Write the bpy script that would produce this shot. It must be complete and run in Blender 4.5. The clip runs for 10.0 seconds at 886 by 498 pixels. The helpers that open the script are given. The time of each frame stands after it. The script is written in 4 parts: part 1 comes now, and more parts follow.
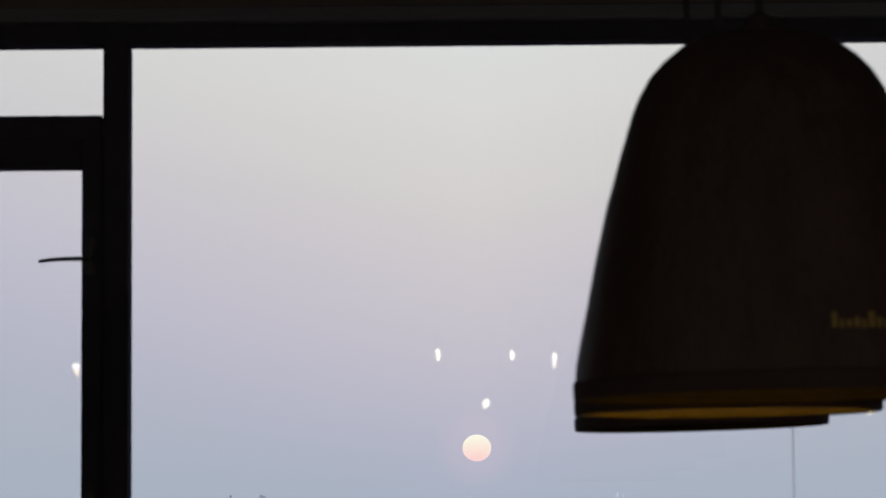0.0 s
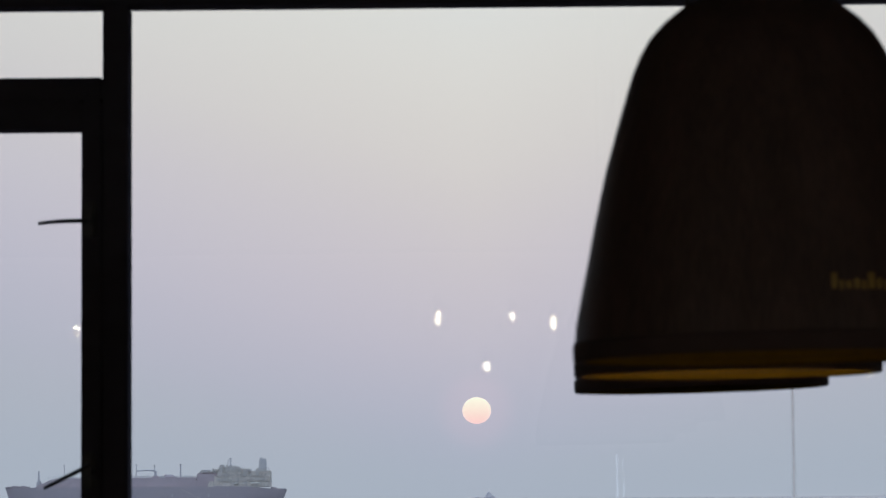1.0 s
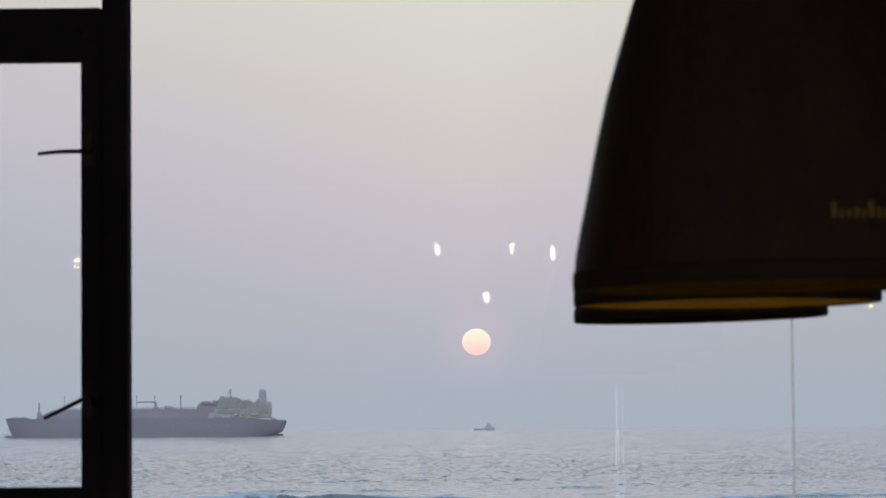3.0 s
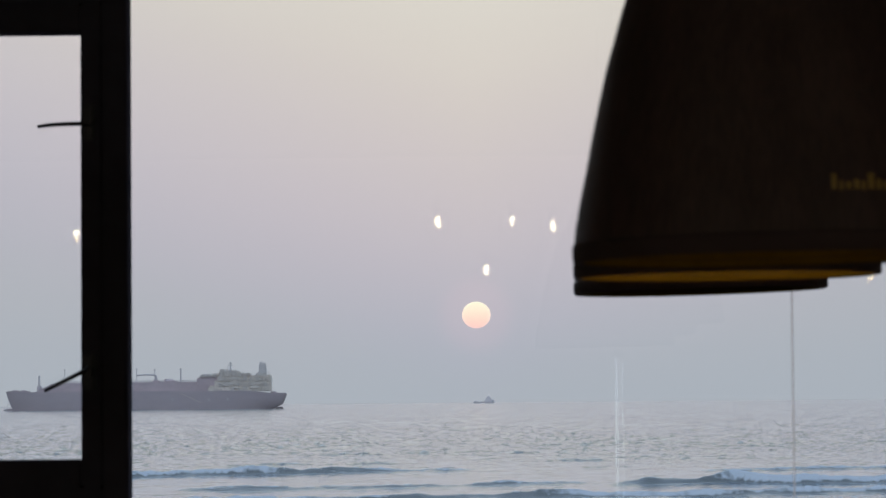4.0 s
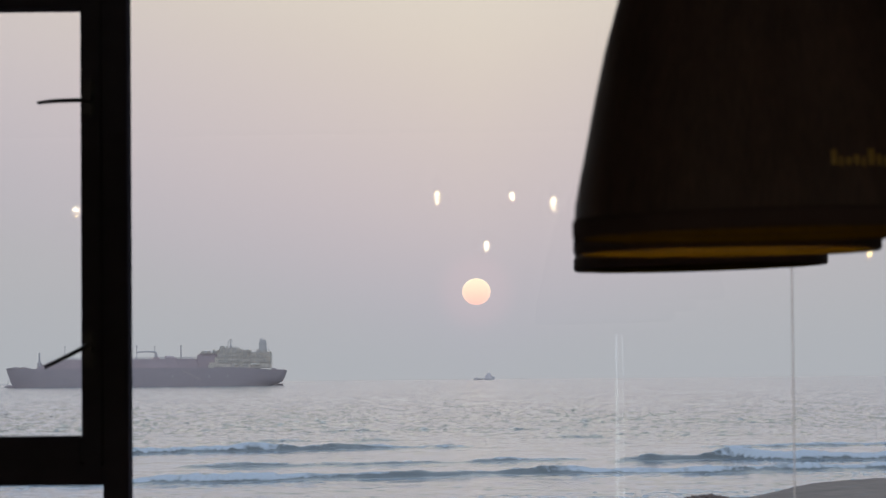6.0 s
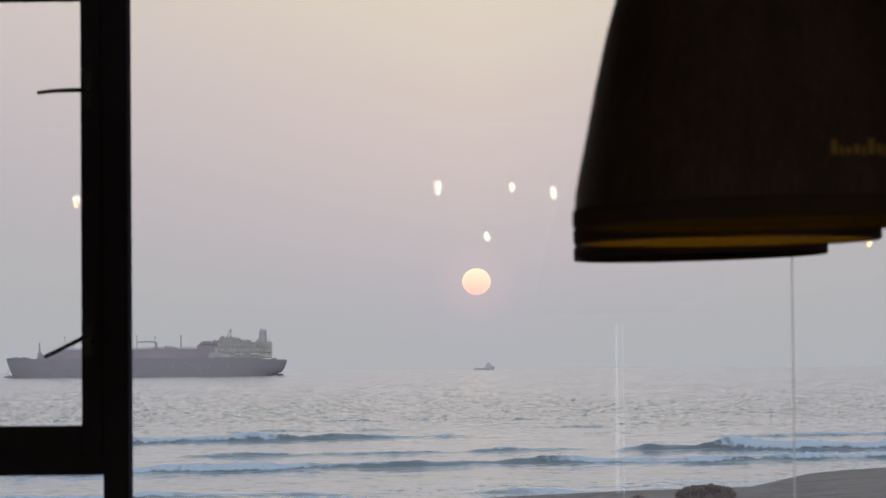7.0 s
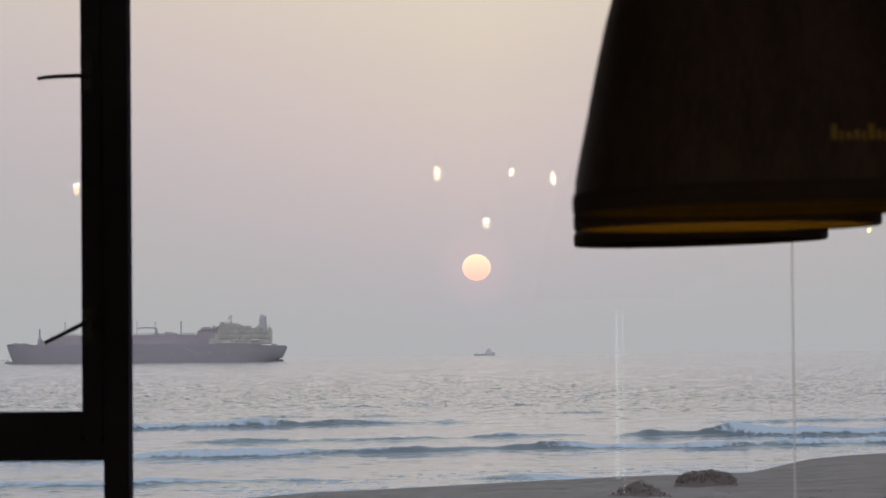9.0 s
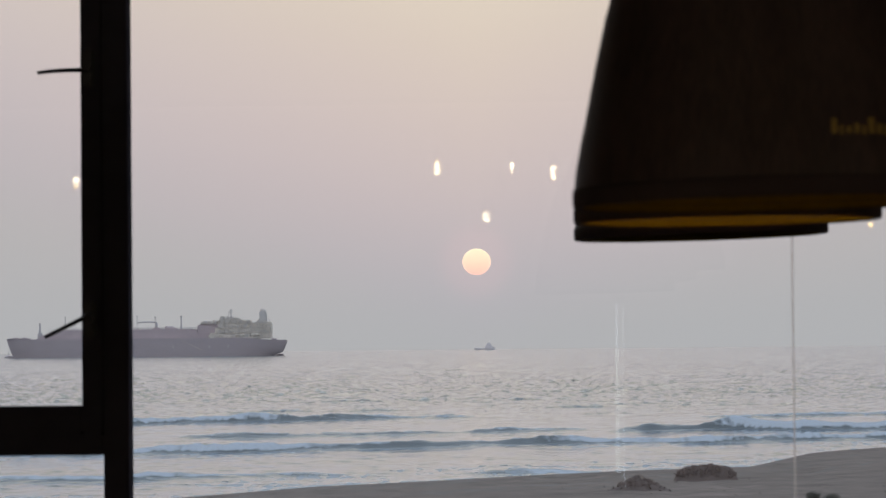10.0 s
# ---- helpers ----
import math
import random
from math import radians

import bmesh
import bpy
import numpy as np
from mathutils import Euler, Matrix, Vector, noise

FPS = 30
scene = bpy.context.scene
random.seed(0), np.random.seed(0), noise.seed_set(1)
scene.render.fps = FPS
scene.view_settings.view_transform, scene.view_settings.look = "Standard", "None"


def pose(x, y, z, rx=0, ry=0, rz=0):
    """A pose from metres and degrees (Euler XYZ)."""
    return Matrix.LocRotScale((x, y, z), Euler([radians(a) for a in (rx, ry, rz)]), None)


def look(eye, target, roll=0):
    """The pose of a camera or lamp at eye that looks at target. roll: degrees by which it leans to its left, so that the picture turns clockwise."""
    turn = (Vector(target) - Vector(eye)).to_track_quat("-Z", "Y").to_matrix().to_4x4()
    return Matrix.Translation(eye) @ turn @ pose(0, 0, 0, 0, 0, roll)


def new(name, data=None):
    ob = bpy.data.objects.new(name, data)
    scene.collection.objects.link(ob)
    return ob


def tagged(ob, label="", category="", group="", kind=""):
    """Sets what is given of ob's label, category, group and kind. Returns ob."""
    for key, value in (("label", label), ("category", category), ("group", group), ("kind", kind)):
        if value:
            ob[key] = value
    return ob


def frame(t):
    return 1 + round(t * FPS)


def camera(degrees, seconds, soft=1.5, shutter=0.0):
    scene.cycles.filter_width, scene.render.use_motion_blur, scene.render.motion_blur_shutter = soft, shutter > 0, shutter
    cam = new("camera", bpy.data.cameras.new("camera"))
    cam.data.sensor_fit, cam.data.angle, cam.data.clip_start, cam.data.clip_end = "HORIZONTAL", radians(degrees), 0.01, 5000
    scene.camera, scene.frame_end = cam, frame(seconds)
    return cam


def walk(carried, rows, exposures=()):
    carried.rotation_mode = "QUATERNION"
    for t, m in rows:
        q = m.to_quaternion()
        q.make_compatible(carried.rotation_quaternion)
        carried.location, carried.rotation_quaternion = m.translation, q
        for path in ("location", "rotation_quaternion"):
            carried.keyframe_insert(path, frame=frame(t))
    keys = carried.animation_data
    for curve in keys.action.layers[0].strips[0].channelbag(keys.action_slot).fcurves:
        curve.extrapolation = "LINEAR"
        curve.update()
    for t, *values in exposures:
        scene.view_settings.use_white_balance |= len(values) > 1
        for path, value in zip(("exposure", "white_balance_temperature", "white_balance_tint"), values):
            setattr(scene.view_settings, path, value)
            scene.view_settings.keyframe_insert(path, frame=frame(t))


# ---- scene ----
EYE = 14.0          # height of the eye over the sea
cam = camera(16.6, 10.0)
# seconds, degrees of upward tilt, degrees of lean, height
TILT = [
    (0, 5.2482, 0.430, 14.0000),
    (0.5, 4.9074, 0.436, 13.9995),
    (1, 4.5452, 0.442, 13.9989),
    (1.5, 4.2149, 0.448, 13.9984),
    (2, 3.8739, 0.454, 13.9978),
    (2.5, 3.5647, 0.460, 13.9974),
    (4, 2.7440, 0.478, 13.9961),
    (4.5, 2.6054, 0.484, 13.9959),
    (5, 2.4669, 0.490, 13.9956),
    (5.5, 2.3923, 0.496, 13.9955),
    (7, 2.1152, 0.514, 13.9951),
    (7.5, 2.0513, 0.520, 13.9950),
    (8, 1.9660, 0.526, 13.9949),
    (8.5, 1.9021, 0.532, 13.9948),
    (9, 1.8488, 0.538, 13.9947),
    (9.5, 1.8062, 0.544, 13.9946),
    (10, 1.7423, 0.550, 13.9945),
]
walk(cam, [(t, pose(0, 0, z, 90 + up, 0, 0.0022 * t) @ pose(0, 0, 0, 0, 0, -lean)) for t, up, lean, z in TILT],
     exposures=[(0.0, 0.02, 5420, 6), (1.0, 0.02, 5460, 5), (2.5, 0.03, 5540, 4), (4.0, 0.03, 5760, 4), (5.5, 0.04, 6020, 6), (7.0, 0.04, 6200, 7), (8.5, 0.04, 6350, 7), (10.0, 0.04, 6350, 7)])
# the small lens is set to the far distance, so near things are a little soft
cam.data.dof.use_dof = True
cam.data.dof.focus_distance = 400.0
cam.data.dof.aperture_fstop = 26.0

SUN_UP, SUN_SIDE = 1.49, 0.61      # degrees over the eye's level, degrees to the right

# ---------------------------------------------------------------- world and sun
world = bpy.data.worlds.new("evening_sky")
scene.world = world
world.use_nodes = True
wn, wl = world.node_tree.nodes, world.node_tree.links
wn.clear()
w_out = wn.new("ShaderNodeOutputWorld")
w_haze = wn.new("ShaderNodeBackground")
w_sky = wn.new("ShaderNodeBackground")
w_add = wn.new("ShaderNodeAddShader")
w_tex = wn.new("ShaderNodeTexSky")
w_tex.sky_type = "NISHITA"
w_tex.sun_disc = False
w_tex.sun_elevation = radians(SUN_UP)
w_tex.sun_rotation = radians(SUN_SIDE)
w_tex.dust_density = 4.0
w_sky.inputs["Strength"].default_value = 0.006
w_co = wn.new("ShaderNodeTexCoord")
w_sep = wn.new("ShaderNodeSeparateXYZ")
w_map = wn.new("ShaderNodeMapRange")
w_map.inputs["From Min"].default_value = -0.02
w_map.inputs["From Max"].default_value = 0.48
w_ramp = wn.new("ShaderNodeValToRGB")
w_ramp.color_ramp.interpolation = "B_SPLINE"
SKY = [(-0.02, (0.455, 0.449, 0.464)), (0.0, (0.460, 0.451, 0.466)), (0.018, (0.470, 0.450, 0.486)), (0.045, (0.532, 0.482, 0.514)),
       (0.077, (0.610, 0.537, 0.524)), (0.105, (0.668, 0.590, 0.522)), (0.150, (0.775, 0.700, 0.590)), (0.185, (0.735, 0.715, 0.665)), (0.25, (0.58, 0.63, 0.69)), (0.45, (0.46, 0.53, 0.63))]
els = w_ramp.color_ramp.elements
while len(els) < len(SKY):
    els.new(0.5)
for el, (z, c) in zip(els, SKY):
    el.position = (z + 0.02) / 0.5
    el.color = (*c, 1)
wl.new(w_co.outputs["Generated"], w_sep.inputs[0])
# the warm tones reach lower near the sun's bearing than to its sides
w_off, w_hyp, w_side, w_low, w_eff = (wn.new("ShaderNodeMath") for _ in range(5))
w_off.operation, w_off.inputs[1].default_value = "SUBTRACT", math.sin(radians(SUN_SIDE))
w_hyp.operation, w_hyp.inputs[1].default_value = "ABSOLUTE", 0
w_side.operation, w_side.inputs[1].default_value = "MULTIPLY", 0.26
w_low.operation, w_low.inputs[1].default_value, w_low.inputs[2].default_value = "SMOOTH_MIN", 0.05, 0.03
w_eff.operation = "SUBTRACT"
wl.new(w_sep.outputs["X"], w_off.inputs[0])
wl.new(w_off.outputs[0], w_hyp.inputs[0])
wl.new(w_hyp.outputs[0], w_side.inputs[0])
wl.new(w_side.outputs[0], w_low.inputs[0])
wl.new(w_sep.outputs["Z"], w_eff.inputs[0])
wl.new(w_low.outputs[0], w_eff.inputs[1])
wl.new(w_eff.outputs[0], w_map.inputs["Value"])
wl.new(w_map.outputs[0], w_ramp.inputs[0])
wl.new(w_ramp.outputs[0], w_haze.inputs["Color"])
wl.new(w_tex.outputs[0], w_sky.inputs["Color"])
wl.new(w_haze.outputs[0], w_add.inputs[0])
wl.new(w_sky.outputs[0], w_add.inputs[1])

# the pink aureole that the haze spreads round the sun
SUN_DIR = Vector((math.sin(radians(SUN_SIDE)), math.cos(radians(SUN_SIDE)), math.tan(radians(SUN_UP)))).normalized()
w_dot = wn.new("ShaderNodeVectorMath")
w_dot.operation = "DOT_PRODUCT"
w_dot.inputs[1].default_value = SUN_DIR
w_near = wn.new("ShaderNodeMapRange")
w_near.interpolation_type = "SMOOTHERSTEP"
w_near.inputs["From Min"].default_value = math.cos(radians(1.35))
w_near.inputs["From Max"].default_value = 1.0
w_pow = wn.new("ShaderNodeMath")
w_pow.operation = "POWER"
w_pow.inputs[1].default_value = 9.0
w_str = wn.new("ShaderNodeMath")
w_str.operation = "MULTIPLY"
w_str.inputs[1].default_value = 0.05
w_glow = wn.new("ShaderNodeBackground")
w_glow.inputs["Color"].default_value = (1.0, 0.28, 0.26, 1)
w_all = wn.new("ShaderNodeAddShader")
wl.new(w_co.outputs["Generated"], w_dot.inputs[0])
wl.new(w_dot.outputs["Value"], w_near.inputs["Value"])
wl.new(w_near.outputs[0], w_pow.inputs[0])
wl.new(w_pow.outputs[0], w_str.inputs[0])
wl.new(w_str.outputs[0], w_glow.inputs["Strength"])
wl.new(w_add.outputs[0], w_all.inputs[0])
wl.new(w_glow.outputs[0], w_all.inputs[1])
wl.new(w_all.outputs[0], w_out.inputs[0])

sun = new("sun", bpy.data.lights.new("sun", "SUN"))
sun.data.energy = 0.01
sun.data.angle = radians(20)
sun.data.color = (1.0, 0.72, 0.55)
sun.matrix_world = look(SUN_DIR * 50, (0, 0, 0))


# ---------------------------------------------------------------- materials
def material(name, color, rough=0.6, metal=0.0, var=0.15, scale=4.0, bump=0.0, bump_scale=40.0, stretch=(1, 1, 1), spec=0.5):
    """A surface whose colour wanders at two scales, with a fine relief."""
    m = bpy.data.materials.new(name)
    m.use_nodes = True
    n, l = m.node_tree.nodes, m.node_tree.links
    b = n["Principled BSDF"]
    b.inputs["Roughness"].default_value = rough
    b.inputs["Metallic"].default_value = metal
    b.inputs["Specular IOR Level"].default_value = spec
    co = n.new("ShaderNodeTexCoord")
    mp = n.new("ShaderNodeMapping")
    mp.inputs["Scale"].default_value = stretch
    l.new(co.outputs["Object"], mp.inputs[0])
    big, fine = n.new("ShaderNodeTexNoise"), n.new("ShaderNodeTexNoise")
    big.inputs["Scale"].default_value = scale
    fine.inputs["Scale"].default_value = scale * 7
    big.inputs["Detail"].default_value = fine.inputs["Detail"].default_value = 4
    l.new(mp.outputs[0], big.inputs["Vector"])
    l.new(mp.outputs[0], fine.inputs["Vector"])
    add = n.new("ShaderNodeMath")
    add.operation = "MULTIPLY_ADD"
    add.inputs[1].default_value = 0.5
    half = n.new("ShaderNodeMath")
    half.operation = "MULTIPLY"
    half.inputs[1].default_value = 0.5
    l.new(fine.outputs["Fac"], half.inputs[0])
    l.new(big.outputs["Fac"], add.inputs[0])
    l.new(half.outputs[0], add.inputs[2])
    ramp = n.new("ShaderNodeValToRGB")
    ramp.color_ramp.elements[0].position, ramp.color_ramp.elements[1].position = 0.3, 0.7
    ramp.color_ramp.elements[0].color = (*[c * (1 - var) for c in color], 1)
    ramp.color_ramp.elements[1].color = (*[min(1, c * (1 + var)) for c in color], 1)
    l.new(add.outputs[0], ramp.inputs[0])
    l.new(ramp.outputs[0], b.inputs["Base Color"])
    if bump:
        bt, bn = n.new("ShaderNodeTexNoise"), n.new("ShaderNodeBump")
        bt.inputs["Scale"].default_value = bump_scale
        bt.inputs["Detail"].default_value = 5
        bn.inputs["Strength"].default_value = bump
        l.new(mp.outputs[0], bt.inputs["Vector"])
        l.new(bt.outputs["Fac"], bn.inputs["Height"])
        l.new(bn.outputs[0], b.inputs["Normal"])
    return m


def glow(name, color, strength):
    m = bpy.data.materials.new(name)
    m.use_nodes = True
    b = m.node_tree.nodes["Principled BSDF"]
    b.inputs["Base Color"].default_value = (*color, 1)
    b.inputs["Emission Color"].default_value = (*color, 1)
    b.inputs["Emission Strength"].default_value = strength
    return m


def window_glass():
    m = bpy.data.materials.new("window_glass")
    m.use_nodes = True
    n, l = m.node_tree.nodes, m.node_tree.links
    n.clear()
    out, mix = n.new("ShaderNodeOutputMaterial"), n.new("ShaderNodeMixShader")
    clear, gloss, fr = n.new("ShaderNodeBsdfTransparent"), n.new("ShaderNodeBsdfGlossy"), n.new("ShaderNodeFresnel")
    clear.inputs["Color"].default_value = (0.99, 0.995, 0.99, 1)
    gloss.inputs["Roughness"].default_value = 0.011
    fr.inputs["IOR"].default_value = 1.6
    l.new(fr.outputs[0], mix.inputs[0])
    l.new(clear.outputs[0], mix.inputs[1])
    l.new(gloss.outputs[0], mix.inputs[2])
    l.new(mix.outputs[0], out.inputs[0])
    return m


def veil(name, color, cover):
    """A thin, cloudy film: dried drips and sealant."""
    m = bpy.data.materials.new(name)
    m.use_nodes = True
    n, l = m.node_tree.nodes, m.node_tree.links
    n.clear()
    out, mix = n.new("ShaderNodeOutputMaterial"), n.new("ShaderNodeMixShader")
    clear, both = n.new("ShaderNodeBsdfTransparent"), n.new("ShaderNodeMixShader")
    dif, tra = n.new("ShaderNodeBsdfDiffuse"), n.new("ShaderNodeBsdfTranslucent")
    dif.inputs["Color"].default_value = tra.inputs["Color"].default_value = (*color, 1)
    both.inputs[0].default_value = 0.95
    l.new(dif.outputs[0], both.inputs[1])
    l.new(tra.outputs[0], both.inputs[2])
    no, ramp = n.new("ShaderNodeTexNoise"), n.new("ShaderNodeMapRange")
    no.inputs["Scale"].default_value = 60
    ramp.inputs["To Min"].default_value, ramp.inputs["To Max"].default_value = cover * 0.4, min(1, cover * 1.6)
    l.new(no.outputs["Fac"], ramp.inputs[0])
    l.new(ramp.outputs[0], mix.inputs[0])
    l.new(clear.outputs[0], mix.inputs[1])
    l.new(both.outputs[0], mix.inputs[2])
    l.new(mix.outputs[0], out.inputs[0])
    return m


M_FRAME = material("black_powder_coat", (0.060, 0.056, 0.070), 0.95, bump=0.05, bump_scale=300, spec=0.0)
M_HANDLE = material("black_metal", (0.03, 0.03, 0.033), 0.4, 0.3)
M_GLASS = window_glass()
M_CLEAR = bpy.data.materials.new("clear_glass_body")
M_CLEAR.use_nodes = True
M_CLEAR.node_tree.nodes.clear()
M_CLEAR.node_tree.links.new(M_CLEAR.node_tree.nodes.new("ShaderNodeBsdfTransparent").outputs[0], M_CLEAR.node_tree.nodes.new("ShaderNodeOutputMaterial").inputs[0])
M_SEAL = veil("clear_sealant", (0.86, 0.77, 0.70), 0.34)
M_DIM_TUBE = glow("dim_tube", (0.9, 0.95, 1.0), 1.9)
# unseen walls and floor are set pale to bounce light into the room
M_WALL = material("bounce_cream_plaster", (0.72, 0.66, 0.58), 0.9, bump=0.1, bump_scale=60)
M_BLIND = material("grey_rail", (0.13, 0.125, 0.14), 0.6, stretch=(1, 1, 12))
M_CEIL = material("dark_brown", (0.14, 0.118, 0.10), 0.9)
M_FLOOR = material("bounce_wood_floor", (0.42, 0.30, 0.19), 0.5, stretch=(0.3, 4, 1))
M_LAMP = material("dark_bronze", (0.060, 0.037, 0.029), 0.6, 0.0, 0.4, 10, 0.08, 90, (4, 4, 0.5), 0.4)
M_LAMP_IN = material("gilded_lining", (0.125, 0.083, 0.010), 0.8, 0.0, 0.2, 25, spec=0.0)
M_RIM = material("dark_rim", (0.066, 0.047, 0.043), 0.85, 0.0, spec=0.1)
M_CORD = material("black_cord", (0.03, 0.03, 0.03), 0.8)
M_GILT = material("gilt_print", (0.36, 0.24, 0.05), 0.5, 0.0, 0.3, 120)
M_BULB = glow("warm_bulb", (1.0, 0.66, 0.26), 22.0)
M_BULB_DIM = glow("dim_warm_bulb", (1.0, 0.66, 0.26), 3.5)
M_TUBE = glow("lit_tube", (1.0, 0.84, 0.52), 28.0)
M_AMBER = glow("amber_filament", (1.0, 0.55, 0.12), 40.0)
M_SOCKET = material("bulb_socket", (0.4, 0.37, 0.33), 0.5)
M_WHITE_CORD = material("cream_cord", (0.5, 0.45, 0.4), 0.8)
# ship and workboat base colours are lifted to stand in for distant haze
M_HULL = material("hazed_dark_red_hull", (0.50, 0.435, 0.47), 0.8, var=0.07, scale=0.05, stretch=(1, 1, 3))
M_DECK = material("hazed_red_deck", (0.55, 0.46, 0.49), 0.8, var=0.12, scale=0.06)
M_HOUSE = material("hazed_cream_paint", (0.75, 0.685, 0.63), 0.8, var=0.25, scale=0.16)
M_FUNNEL = material("hazed_grey_funnel", (0.64, 0.61, 0.61), 0.8, var=0.1, scale=0.1)
M_MAST = material("hazed_grey_mast", (0.58, 0.55, 0.57), 0.7)
M_GEAR = material("hazed_pale_fittings", (0.65, 0.595, 0.56), 0.8, var=0.25, scale=0.4)
M_TUG = material("hazed_grey_workboat", (0.86, 0.80, 0.83), 0.8)


# ---------------------------------------------------------------- helpers
def mesh_of(name, bm, mat, smooth=False):
    me = bpy.data.meshes.new(name)
    bm.normal_update()
    bm.to_mesh(me)
    bm.free()
    me.materials.append(mat)
    if smooth:
        me.shade_smooth()
    return me


def part(name, bm, mat, parent, label="", smooth=False):
    ob = new(name, mesh_of(name, bm, mat, smooth))
    ob.parent = parent
    if label:
        ob["label"] = label
    return ob


def empty(name, m, label, category, group="", kind=""):
    ob = new(name)
    ob.matrix_world = m
    return tagged(ob, label, category, group, kind)


def box(bm, x0, x1, y0, y1, z0, z1, bevel=0.0):
    r = bmesh.ops.create_cube(bm, size=1)
    for v in r["verts"]:
        v.co = Vector(((x0 + x1) / 2 + v.co.x * (x1 - x0), (y0 + y1) / 2 + v.co.y * (y1 - y0), (z0 + z1) / 2 + v.co.z * (z1 - z0)))
    if bevel:
        edges = list({e for v in r["verts"] for e in v.link_edges})
        bmesh.ops.bevel(bm, geom=edges, offset=bevel, segments=2, affect="EDGES")
    return bm


def boxes(*rows, bevel=0.0):
    bm = bmesh.new()
    for r in rows:
        box(bm, *r, bevel=bevel)
    return bm


def spin(profile, steps=64, size=1.0):
    """A turned body from (radius, height) pairs, closed where the radius is nought."""
    bm = bmesh.new()
    rings = []
    for r, z in profile:
        r *= size
        if r <= 1e-6:
            rings.append([bm.verts.new((0, 0, z))])
        else:
            rings.append([bm.verts.new((r * math.cos(2 * math.pi * k / steps), r * math.sin(2 * math.pi * k / steps), z)) for k in range(steps)])
    for a, b in zip(rings, rings[1:]):
        for k in range(steps):
            j = (k + 1) % steps
            if len(a) == 1 and len(b) > 1:
                bm.faces.new((a[0], b[j], b[k]))
            elif len(b) == 1 and len(a) > 1:
                bm.faces.new((a[k], a[j], b[0]))
            elif len(a) > 1:
                bm.faces.new((a[k], a[j], b[j], b[k]))
    bmesh.ops.recalc_face_normals(bm, faces=bm.faces[:])
    return bm


def tube(points, radius, sides=8, bm=None):
    """A round bar along the points."""
    bm = bm or bmesh.new()
    pts = [Vector(p) for p in points]
    rings = []
    for i, p in enumerate(pts):
        d = (pts[min(i + 1, len(pts) - 1)] - pts[max(i - 1, 0)]).normalized()
        u = d.orthogonal().normalized() if i == 0 else (u - d * u.dot(d)).normalized()
        w = d.cross(u)
        r = radius[i] if isinstance(radius, (list, tuple)) else radius
        rings.append([bm.verts.new(p + (u * math.cos(2 * math.pi * k / sides) + w * math.sin(2 * math.pi * k / sides)) * r) for k in range(sides)])
    for a, b in zip(rings, rings[1:]):
        for k in range(sides):
            j = (k + 1) % sides
            bm.faces.new((a[k], a[j], b[j], b[k]))
    bm.faces.new(rings[0][::-1])
    bm.faces.new(rings[-1])
    return bm


def wave_noise(x, y, seed):
    """Smooth value noise for arrays, about -1 to 1."""
    def lattice(i, j):
        h = np.sin(i * 127.1 + j * 311.7 + seed * 74.7) * 43758.5453
        return (h - np.floor(h)) * 2 - 1
    i, j = np.floor(x), np.floor(y)
    u, v = x - i, y - j
    u, v = u * u * (3 - 2 * u), v * v * (3 - 2 * v)
    return (lattice(i, j) * (1 - u) + lattice(i + 1, j) * u) * (1 - v) + (lattice(i, j + 1) * (1 - u) + lattice(i + 1, j + 1) * u) * v


def sheet(name, X, Y, Z, mat, masks):
    """A grid of vertices as one smooth mesh, with float masks on its points."""
    rows, cols = X.shape
    me = bpy.data.meshes.new(name)
    k = np.arange(rows * cols).reshape(rows, cols)
    quads = np.stack([k[:-1, :-1], k[:-1, 1:], k[1:, 1:], k[1:, :-1]], -1).reshape(-1, 4)
    me.vertices.add(rows * cols)
    me.vertices.foreach_set("co", np.stack([X, Y, Z], -1).astype(np.float32).ravel())
    me.loops.add(quads.size)
    me.loops.foreach_set("vertex_index", quads.astype(np.int32).ravel())
    me.polygons.add(len(quads))
    me.polygons.foreach_set("loop_start", np.arange(0, quads.size, 4, dtype=np.int32))
    me.update(calc_edges=True)
    for key, values in masks.items():
        a = me.attributes.new(key, "FLOAT", "POINT")
        a.data.foreach_set("value", values.astype(np.float32).ravel())
    me.materials.append(mat)
    me.shade_smooth()
    return new(name, me)


# ---------------------------------------------------------------- the shore and the sea
SHORE_X = [-400, -60, -25, -12.5, 0, 6.5, 19, 33, 42.5, 54.6, 80, 400]
SHORE_Y = [150, 238, 276, 296, 307, 314, 325, 332, 361, 377, 388, 430]


def shore(x):
    return np.interp(x, SHORE_X, SHORE_Y)


